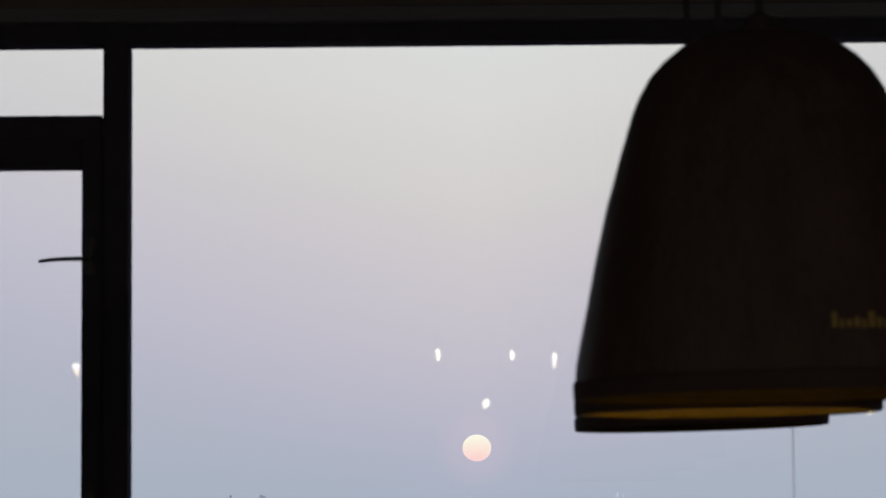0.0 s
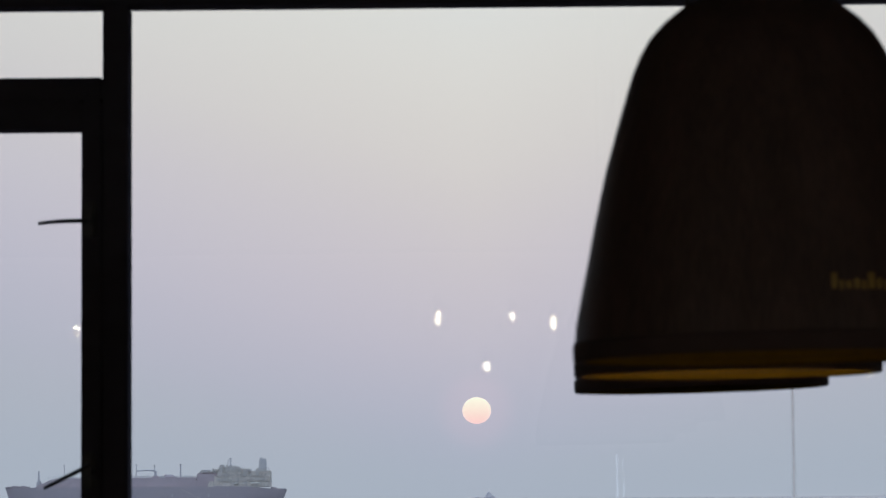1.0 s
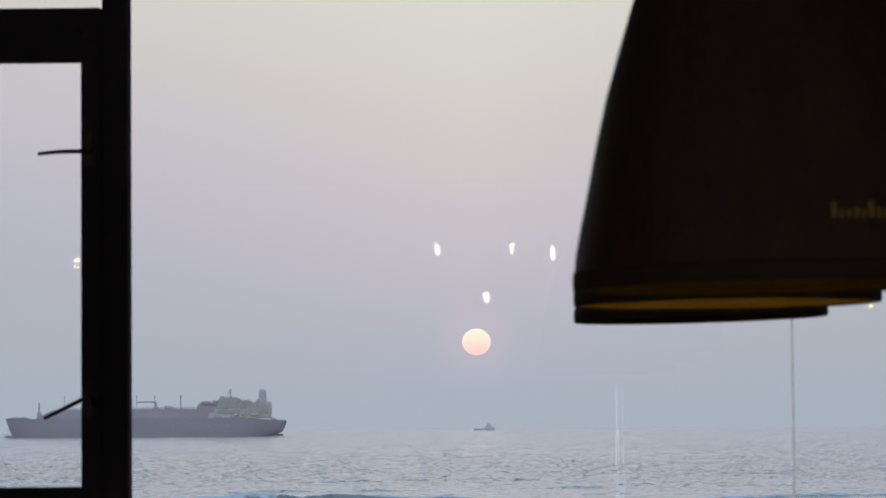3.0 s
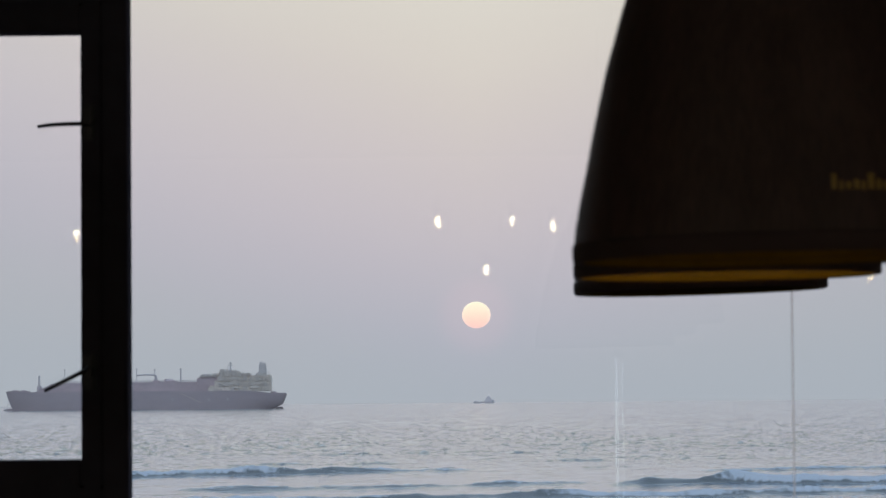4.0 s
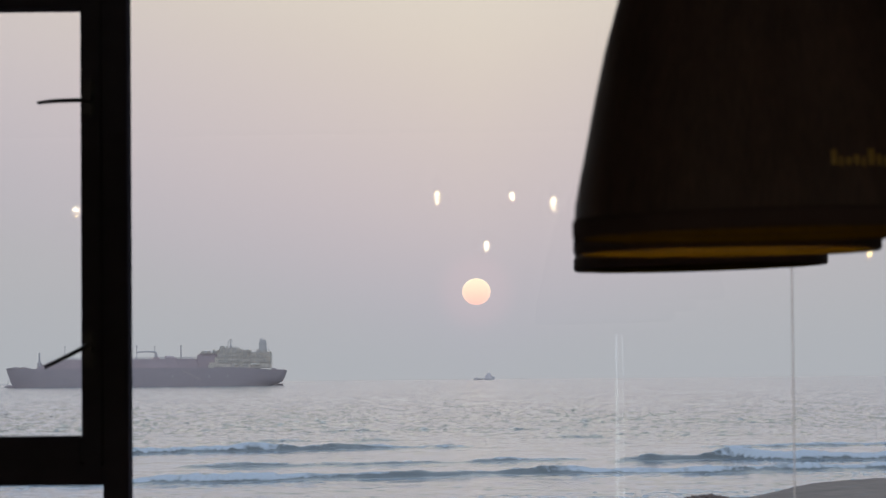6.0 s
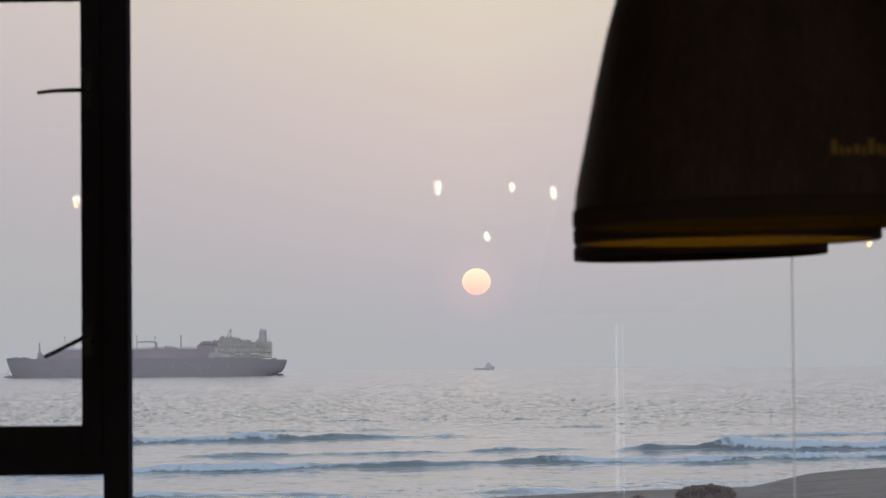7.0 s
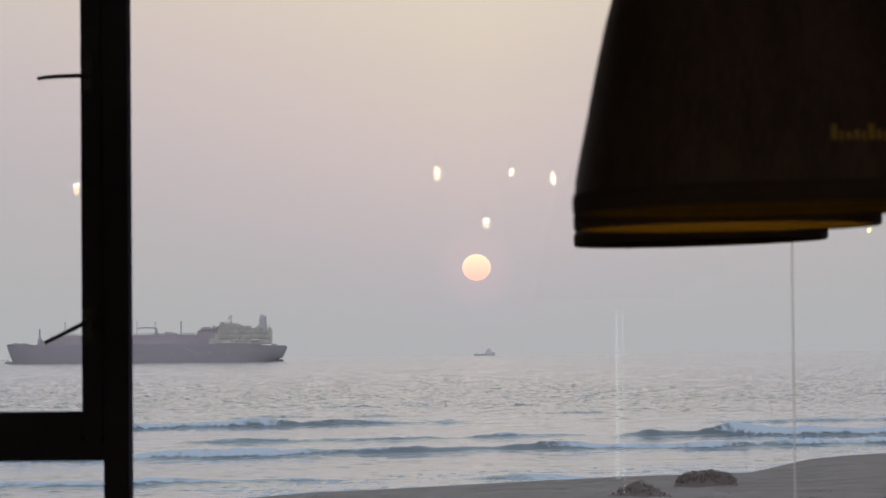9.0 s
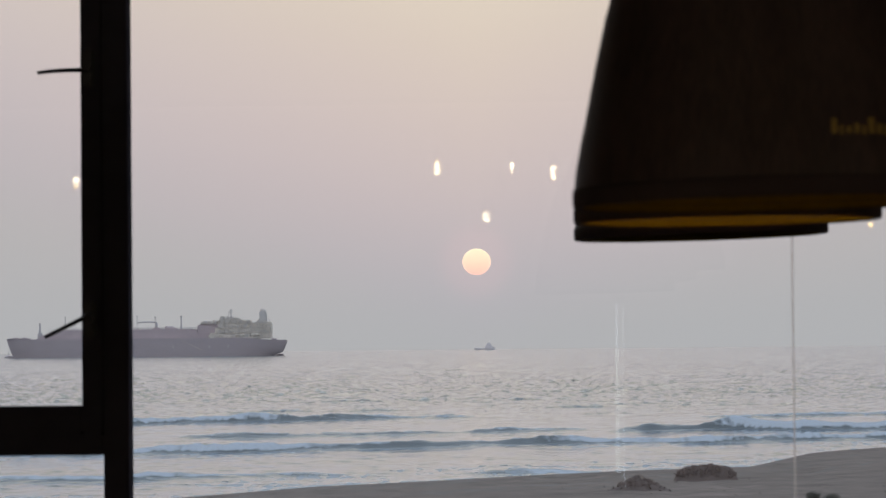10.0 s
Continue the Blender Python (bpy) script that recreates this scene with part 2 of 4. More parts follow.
def water_material():
    m = bpy.data.materials.new("sea_water")
    m.use_nodes = True
    n, l = m.node_tree.nodes, m.node_tree.links
    b = n["Principled BSDF"]
    b.inputs["IOR"].default_value = 1.33
    b.inputs["Specular IOR Level"].default_value = 0.0
    co = n.new("ShaderNodeTexCoord")
    at = n.new("ShaderNodeAttribute")
    at.attribute_name = "foam"
    no = n.new("ShaderNodeTexNoise")
    no.inputs["Scale"].default_value = 0.9
    no.inputs["Detail"].default_value = 6
    mp = n.new("ShaderNodeMapping")
    mp.inputs["Scale"].default_value = (1, 0.35, 1)
    l.new(co.outputs["Object"], mp.inputs[0])
    l.new(mp.outputs[0], no.inputs["Vector"])
    ad = n.new("ShaderNodeMath")
    ad.operation = "ADD"
    l.new(at.outputs["Fac"], ad.inputs[0])
    wide = n.new("ShaderNodeMapRange")
    wide.inputs["From Min"].default_value, wide.inputs["From Max"].default_value = 0.3, 0.7
    wide.inputs["To Min"].default_value, wide.inputs["To Max"].default_value = -0.3, 0.3
    l.new(no.outputs["Fac"], wide.inputs[0])
    l.new(wide.outputs[0], ad.inputs[1])
    cut = n.new("ShaderNodeMapRange")
    cut.inputs["From Min"].default_value, cut.inputs["From Max"].default_value = 0.30, 0.80
    l.new(ad.outputs[0], cut.inputs[0])
    mix = n.new("ShaderNodeMix")
    mix.data_type = "RGBA"
    mix.inputs[6].default_value = (0.132, 0.143, 0.150, 1)
    mix.inputs[7].default_value = (0.62, 0.665, 0.75, 1)
    l.new(cut.outputs[0], mix.inputs[0])
    l.new(mix.outputs[2], b.inputs["Base Color"])
    ro = n.new("ShaderNodeMapRange")
    ro.inputs["To Min"].default_value, ro.inputs["To Max"].default_value = 0.12, 0.9
    l.new(cut.outputs[0], ro.inputs[0])
    l.new(ro.outputs[0], b.inputs["Roughness"])
    # ripples: long-crested wind waves, and fine ones over them; calmer inside the surf
    sep, calm = n.new("ShaderNodeSeparateXYZ"), n.new("ShaderNodeMapRange")
    l.new(co.outputs["Object"], sep.inputs[0])
    l.new(sep.outputs["Y"], calm.inputs["Value"])
    calm.inputs["From Min"].default_value, calm.inputs["From Max"].default_value = 400, 1000
    calm.inputs["To Min"].default_value, calm.inputs["To Max"].default_value = 0.3, 1.0
    # gusts: patches where the wind roughens the water more, or less
    gust, wind = n.new("ShaderNodeAttribute"), n.new("ShaderNodeMath")
    gust.attribute_name = "wind"
    wind.operation = "MULTIPLY"
    l.new(calm.outputs[0], wind.inputs[0])
    l.new(gust.outputs["Fac"], wind.inputs[1])
    last = None
    for sc, st, dist in (((0.15, 0.11, 1), 1.0, 1.05), ((0.5, 0.4, 1), 0.6, 0.25)):
        m2, rip, bn, mul = n.new("ShaderNodeMapping"), n.new("ShaderNodeTexNoise"), n.new("ShaderNodeBump"), n.new("ShaderNodeMath")
        m2.inputs["Scale"].default_value = sc
        rip.inputs["Scale"].default_value = 1.0
        rip.inputs["Detail"].default_value = 3
        mul.operation = "MULTIPLY"
        l.new(co.outputs["Object"], m2.inputs[0])
        l.new(m2.outputs[0], rip.inputs["Vector"])
        l.new(rip.outputs["Fac"], mul.inputs[0])
        l.new(wind.outputs[0], mul.inputs[1])
        bn.inputs["Strength"].default_value = st
        bn.inputs["Distance"].default_value = dist
        l.new(mul.outputs[0], bn.inputs["Height"])
        if last:
            l.new(last.outputs[0], bn.inputs["Normal"])
        last = bn
    l.new(last.outputs[0], b.inputs["Normal"])
    # mirror of the sky, its colour tinted bluish for haze, none on the foam
    gloss, fres, bare, much, skin = n.new("ShaderNodeBsdfGlossy"), n.new("ShaderNodeFresnel"), n.new("ShaderNodeMath"), n.new("ShaderNodeMath"), n.new("ShaderNodeMixShader")
    gloss.inputs["Color"].default_value = (0.85, 0.91, 0.98, 1)
    fres.inputs["IOR"].default_value = 1.33
    bare.operation, much.operation = "SUBTRACT", "MULTIPLY"
    bare.inputs[0].default_value = 1.0
    l.new(ro.outputs[0], gloss.inputs["Roughness"])
    l.new(last.outputs[0], gloss.inputs["Normal"])
    l.new(last.outputs[0], fres.inputs["Normal"])
    l.new(cut.outputs[0], bare.inputs[1])
    l.new(fres.outputs[0], much.inputs[0])
    l.new(bare.outputs[0], much.inputs[1])
    l.new(much.outputs[0], skin.inputs[0])
    l.new(b.outputs[0], skin.inputs[1])
    l.new(gloss.outputs[0], skin.inputs[2])
    l.new(skin.outputs[0], n["Material Output"].inputs["Surface"])
    return m


def sand_material():
    m = material("grey_brown_sand", (0.225, 0.178, 0.158), 0.9, var=0.6, scale=0.4, bump=0.9, bump_scale=1.2, stretch=(0.3, 1.5, 1))
    n, l = m.node_tree.nodes, m.node_tree.links
    b = n["Principled BSDF"]
    old = b.inputs["Base Color"].links[0].from_socket
    at, mix, ro = n.new("ShaderNodeAttribute"), n.new("ShaderNodeMix"), n.new("ShaderNodeMapRange")
    at.attribute_name = "wet"
    mix.data_type = "RGBA"
    mix.inputs[7].default_value = (0.10, 0.09, 0.085, 1)
    l.new(at.outputs["Fac"], mix.inputs[0])
    l.new(old, mix.inputs[6])
    l.new(mix.outputs[2], b.inputs["Base Color"])
    ro.inputs["To Min"].default_value, ro.inputs["To Max"].default_value = 0.9, 0.4
    l.new(at.outputs["Fac"], ro.inputs[0])
    l.new(ro.outputs[0], b.inputs["Roughness"])
    return m


M_SEA = water_material()
M_SAND = sand_material()


def gate(x, a, b, soft):
    """1 between a and b, falling to 0 over the distance soft."""
    return np.clip((x - a) / soft + 0.5, 0, 1) * np.clip((b - x) / soft + 0.5, 0, 1)


def build_sea():
    k = 14.0 * 5375
    rows = k / np.arange(300, 15.0, -0.33)
    rows[-1] = 4985
    fine = np.linspace(-0.155, 0.155, 900)
    wide = np.geomspace(0.16, 3.0, 25)
    cols = np.concatenate([-wide[::-1], fine, wide])
    Y = np.repeat(rows[:, None], len(cols), 1)
    X = Y * cols[None, :]
    # chop and low swell
    far = np.clip((Y - 540) / 300, 0, 1)
    fade = 1 + Y / 3500
    chop = 0.45 * wave_noise(X / 4.6 + 11, Y / 4.5, 4) + 0.8 * wave_noise(X / 2.4, Y / 2.0, 6) + 0.7 * wave_noise(X / 1.3, Y / 1.2, 16)
    chop = 1.5 * np.clip(chop + 0.1, 0, None) ** 1.3
    patch = 0.55 + 0.45 * wave_noise(X / 45, Y / 38, 7)
    Z = 0.10 * wave_noise(X / 60, Y / 16, 1) + 0.06 * wave_noise(X / 9 + 3, Y / 6, 2)
    Z += (0.07 + 0.21 * far) * chop * (0.35 + 0.65 * patch) * fade
    crest = np.clip(wave_noise(X / 9 + 3, Y / 14, 21) + 0.5 * wave_noise(X / 3, Y / 9, 22) - 0.55, 0, 1)
    Z += (0.20 + 0.12 * far) * crest
    foam = np.zeros_like(Z)
    lumps = wave_noise(X / 0.6, Y / 1.0, 8) * 0.5 + wave_noise(X / 1.4, Y / 1.6, 19) * 0.5 + wave_noise(X / 3.2, Y / 2.8, 9) * 0.45
    for line, parts_ in BREAKERS:
        xs, ys = zip(*line)
        near = np.where((rows > min(ys) - 32) & (rows < max(ys) + 32))[0]
        cut = slice(near[0], near[-1] + 1)
        x, y, lump = X[cut], Y[cut], lumps[cut]
        z, f = Z[cut], foam[cut]            # views into the whole sheet
        yc = np.interp(x, xs, ys) + 2.6 * wave_noise(x / 9, x * 0 + 5, ys[0]) + 1.0 * wave_noise(x / 2.6, x * 0 + 2, ys[0] + 2)
        s = y - yc
        for a, b, high, white in parts_:
            on = gate(x, a, b, 8.0)
            size = 1.15 * high * on * (1 + 0.32 * wave_noise(x / 5, x * 0 + 1, a) + 0.14 * wave_noise(x / 1.6, x * 0 + 1, a + 1))
            z += size * np.where(s < 0, np.exp(-(s / 2.4) ** 2), np.exp(-(s / 8.0) ** 2))
            if white:
                body = gate(s + 0.7 * lump, -(0.8 + 1.9 * white), 2.5, 0.9)
                f[:] = np.maximum(f, body * np.clip(on * 1.3, 0, 1) * (0.62 + 0.34 * white + 0.20 * lump))
                z += body * on * 0.24 * white * lump
                trail = gate(s, -17, -5, 7) * on * white
                f[:] = np.maximum(f, trail * (0.34 + 0.24 * wave_noise(x / 7, y / 2.2, 12)))
                f[:] = np.maximum(f, gate(s, 0, 16, 8) * on * white * (0.28 + 0.22 * wave_noise(x / 6, y / 3, 14)))
            else:
                f[:] = np.maximum(f, gate(s, -0.8, 1.4, 1.6) * on * (0.34 + 0.30 * wave_noise(x / 3, y / 2, 13)))
    # wash that runs up the sand
    d = Y - shore(X)
    wash = gate(d, 0.5, 30, 10) * (0.26 + 0.20 * wave_noise(X / 14, Y / 5, 15)) + gate(d, -2, 3.0, 2) * 0.25
    foam = np.maximum(foam, wash)
    Z *= np.clip(0.15 + d / 12, 0.05, 1)
    # ruffled patches, longer and wider the farther out they lie
    bearing, depth = 5375 * X / Y, k / Y
    ruffle = wave_noise(bearing / 8, depth / 1.3, 41) + 0.45 * wave_noise(bearing / 24 + 5, depth / 2.6, 42) + 0.6 * wave_noise(bearing / 4.5, depth / 0.9, 43)
    wind = 1 + np.clip((Y - 480) / 250, 0, 1) * np.clip(1.3 * ruffle * np.clip((depth - 12) / 85, 0.1, 0.75), -0.8, 1.6)
    ob = sheet("water", X, Y, Z, M_SEA, {"foam": foam, "wind": wind})
    tagged(ob, "calm hazy grey sea with low breaking waves", "sea", kind="structure")


# line of the crest (side, distance), then stretches: from, to, height, whiteness
BREAKERS = [
    ([(-80, 528), (-54, 532), (-38, 540), (-23, 546), (0, 556)], [(-90, -30, 0.75, 0.75), (-34, -12, 0.8, 0.0), (-14, 4, 0.35, 0.25)]),
    ([(-60, 388), (-40, 390), (-28, 394), (-16, 400), (-8, 400), (5, 409), (18, 409), (39, 410), (60, 417), (90, 420)],
     [(-80, -17, 0.85, 0.9), (-18, -7, 0.6, 0.2), (-8, 17, 0.68, 0.0), (15, 38, 0.7, 0.8), (36, 50, 0.6, 0.1), (46, 90, 0.6, 0.7)]),
    ([(20, 461), (36, 467), (44, 470), (53, 463), (67, 463), (100, 466)], [(28, 46, 1.0, 0.0), (43, 110, 0.95, 0.9)]),
    ([(-20, 455), (0, 461), (18, 469), (28, 470)], [(-12, -1, 0.42, 0.0), (4, 22, 0.5, 0.1)]),
    ([(-50, 448), (-31, 452), (-18, 455)], [(-38, -25, 0.65, 0.15), (-24, -14, 0.5, 0.0)]),
    ([(0, 319), (6, 321), (14, 320), (20, 321)], [(4, 9, 0.5, 0.0), (8, 15, 0.55, 0.8)]),
    ([(50, 540), (79, 548), (120, 552)], [(46, 120, 0.4, 0.5)]),
    ([(-60, 308), (-40, 312), (-25, 318), (-10, 322)], [(-60, -27, 0.45, 0.5), (-28, -12, 0.3, 0.2)]),
    ([(-60, 610), (0, 620), (60, 640)], [(-40, -26, 0.34, 0.0), (-22, -8, 0.36, 0.0), (20, 34, 0.3, 0.0), (44, 66, 0.3, 0.0)]),
    ([(-70, 700), (0, 720), (80, 715)], [(-30, -14, 0.34, 0.0), (12, 24, 0.32, 0.0), (52, 70, 0.34, 0.0)]),
]
build_sea()


def build_ground():
    ys = np.concatenate([np.linspace(-4000, 0, 20)[:-1], np.linspace(0, 240, 40)[:-1], np.linspace(240, 400, 200), np.linspace(410, 600, 6)])
    xs = np.concatenate([np.linspace(-4000, -90, 24)[:-1], np.linspace(-90, 110, 330), np.linspace(110, 4000, 24)[1:]])
    X, Y = np.meshgrid(xs, ys)
    d = shore(X) - Y
    Z = np.where(d > 0, 2.6 * (1 - np.exp(-d / 75)), np.maximum(d * 0.05, -3.0))
    Z = Z + np.clip(d / 15, 0, 1) * (0.10 * wave_noise(X / 9, Y / 12, 31) + 0.06 * wave_noise(X / 2.5, Y / 3, 32) + 0.05 * wave_noise(X / 14, d / 2.2, 34) + 0.10 * wave_noise(X / 1.3, Y / 1.4, 35))
    Z = Z + 0.42 * gate(X, 38, 200, 14) * np.clip(d / 6, 0, 1) * np.exp(-np.clip(d - 12, 0, None) / 22)
    wet = np.clip(1.15 - d / 9 + 0.25 * wave_noise(X / 6, Y / 3, 33), 0, 1)
    streak = wave_noise(X / 9, d / 1.6, 36) + 0.6 * wave_noise(X / 3.5, d / 0.9, 37)
    wet = np.maximum(wet, np.clip((streak - 0.25) * 1.3, 0, 0.9) * gate(d, 3, 60, 8))
    ob = sheet("ground", X, Y, Z, M_SAND, {"wet": wet})
    tagged(ob, "grey brown sandy beach, wet along the waterline", "beach", kind="structure")


build_ground()

# ---------------------------------------------------------------- the setting sun
bm = bmesh.new()
bmesh.ops.create_uvsphere(bm, u_segments=48, v_segments=24, radius=22.8)
for v in bm.verts:
    v.co.z *= 0.93
M_SUN = glow("sun_disc", (1.0, 0.66, 0.47), 1.12)
n, l = M_SUN.node_tree.nodes, M_SUN.node_tree.links
s_co, s_sep, s_map, s_ramp = n.new("ShaderNodeTexCoord"), n.new("ShaderNodeSeparateXYZ"), n.new("ShaderNodeMapRange"), n.new("ShaderNodeValToRGB")
s_map.inputs["From Min"].default_value, s_map.inputs["From Max"].default_value = -21, 21
s_ramp.color_ramp.elements[0].color = (1.0, 0.57, 0.47, 1)
s_ramp.color_ramp.elements[1].color = (1.0, 0.86, 0.58, 1)
l.new(s_co.outputs["Object"], s_sep.inputs[0])
l.new(s_sep.outputs["Z"], s_map.inputs["Value"])
l.new(s_map.outputs[0], s_ramp.inputs[0])
l.new(s_ramp.outputs[0], n["Principled BSDF"].inputs["Emission Color"])
n["Principled BSDF"].inputs["Base Color"].default_value = (0, 0, 0, 1)
M_SUN.cycles.emission_sampling = "NONE"
disc = new("sun_disc", mesh_of("sun_disc", bm, M_SUN, True))
disc.location = (51.6, 4850, 126.6 + EYE)
tagged(disc, "pale orange evening sun low over the sea", "sun", kind="structure")

# ---------------------------------------------------------------- room
FLOOR, CEIL = 12.4, 15.25
SILL = 13.35


def setting(name, bm, mat, label, category):
    return tagged(new(name, mesh_of(name, bm, mat)), label, category, kind="structure")


setting("floor", boxes((-4.2, 4.2, -6.2, 5.2, FLOOR - 0.2, FLOOR)), M_FLOOR, "unseen wooden floor of the dim room, pale to bounce light", "floor")
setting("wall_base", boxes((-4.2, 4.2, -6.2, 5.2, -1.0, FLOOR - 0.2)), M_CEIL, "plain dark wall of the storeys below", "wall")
setting("ceiling", boxes((-4.2, 4.2, -6.2, 5.2, CEIL, CEIL + 0.2)), M_CEIL, "dark brown ceiling", "ceiling")
setting("wall_west", boxes((-4.2, -4.0, -6.2, 5.2, FLOOR, CEIL)), M_WALL, "plain unseen cream wall, pale to bounce light", "wall")
setting("wall_east", boxes((4.0, 4.2, -6.2, 5.2, FLOOR, CEIL)), M_WALL, "plain unseen cream wall, pale to bounce light", "wall")
setting("wall_south", boxes((-4.0, 4.0, -6.2, -6.0, FLOOR, CEIL)), M_WALL, "plain unseen cream wall, pale to bounce light", "wall")
HEAD = EYE + 0.798
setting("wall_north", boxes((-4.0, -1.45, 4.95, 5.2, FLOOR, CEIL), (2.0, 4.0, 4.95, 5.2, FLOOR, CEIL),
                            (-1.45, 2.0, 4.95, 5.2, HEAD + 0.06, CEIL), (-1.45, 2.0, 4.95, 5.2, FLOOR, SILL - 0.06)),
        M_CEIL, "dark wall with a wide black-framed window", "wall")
setting("trim", boxes((-3.9, 3.9, 4.90, 4.95, EYE + 0.829, EYE + 0.850), bevel=0.004), M_BLIND, "dark grey rail over the window head", "trim")


TURN, SLANT = -0.45, -0.85          # the window wall is a touch askew, the panes in it a little more


def build_window():
    w = empty("window_1", pose(0, 4.9844, SILL, 0, 0, TURN), "black metal window with an opening casement and fixed panes", "window", kind="structure")
    y0, y1 = -0.045, 0.022          # frame depth about the pane
    e = EYE - SILL

    def bar(name, rows, bevel=0.003):
        return part(name, boxes(*rows, bevel=bevel), M_FRAME, w)
    top = e + 0.798
    bar("window_head", [(-1.45, 2.0, y0, y1, top, top + 0.06)])
    bar("window_sill", [(-1.45, 2.0, y0 - 0.05, y1 + 0.03, -0.06, 0.0)])
    bar("mullion", [(-0.5563, -0.5150, y0, y1, 0.0, top)])
    bar("end_post", [(-1.45, -1.40, y0, y1, 0.0, top)])
    bar("end_post", [(1.95, 2.0, y0, y1, 0.0, top)])
    bar("transom", [(-1.40, -0.5563, y0, y1, e + 0.640, e + 0.679)])
    bar("transom", [(-1.40, -0.5563, y0, y1, e - 0.1846, e - 0.150)])
    # opening casement, 3 mm proud of the frame
    s = part("casement_sash", boxes((-0.5905, -0.5565, y0 - 0.003, y1 - 0.004, e - 0.150, e + 0.640),
                                    (-1.40, -1.366, y0 - 0.003, y1 - 0.004, e - 0.150, e + 0.640),
                                    (-1.366, -0.5905, y0 - 0.003, y1 - 0.004, e + 0.5945, e + 0.640),
                                    (-1.366, -0.5905, y0 - 0.003, y1 - 0.004, e - 0.150, e - 0.1052), bevel=0.003), M_FRAME, w, "black sash of an opening casement")

    def lever(z, pts):
        bm = tube([(x, y0 - 0.024 - 0.004 * i, e + h) for i, (x, h) in enumerate(pts)], [0.0036, 0.0036, 0.0034, 0.0032, 0.0029][:len(pts)], 10)
        bm2 = boxes((-0.586, -0.566, y0 - 0.015, y0 - 0.003, e + z - 0.03, e + z + 0.03), bevel=0.004)
        me = bpy.data.meshes.new("base")
        bm2.to_mesh(me)
        bm2.free()
        bm.from_mesh(me)
        bpy.data.meshes.remove(me)
        tube([(-0.576, y0 - 0.003, e + z), (-0.576, y0 - 0.028, e + z)], 0.007, 12, bm)
        part("handle", bm, M_HANDLE, s, "thin black casement lever")
    lever(0.445, [(-0.574, 0.4405), (-0.600, 0.4402), (-0.622, 0.4393), (-0.640, 0.4375), (-0.6555, 0.4350)])
    lever(0.036, [(-0.574, 0.0445), (-0.590, 0.0352), (-0.612, 0.0240), (-0.630, 0.0148), (-0.6455, 0.0070)])
    # panes
    for x0, x1, z0, z1 in ((-0.515, 0.5680, 0.0, top), (0.5720, 1.95, 0.0, top), (-1.40, -0.5563, e + 0.679, top),
                           (-1.366, -0.5905, e - 0.1052, e + 0.5945), (-1.40, -0.5563, 0.0, e - 0.1846)):
        p = part("pane", boxes((x0, x1, -0.003, 0.003, z0, z1)), M_GLASS, w, "clear reflecting glass")
        p.data.materials.append(M_CLEAR)
        for face in p.data.polygons:
            face.material_index = 0 if face.normal.y < -0.5 else 1
        p.visible_shadow = False
        p.matrix_local = pose(0, 0, 0, 0, 0, SLANT)
    joint = part("glass_joint", boxes((0.5680, 0.5720, -0.0045, 0.0045, 0.0, top)), M_SEAL, w, "pale sealant between two panes")
    joint.matrix_local = pose(0, 0, 0, 0, 0, SLANT)


build_window()


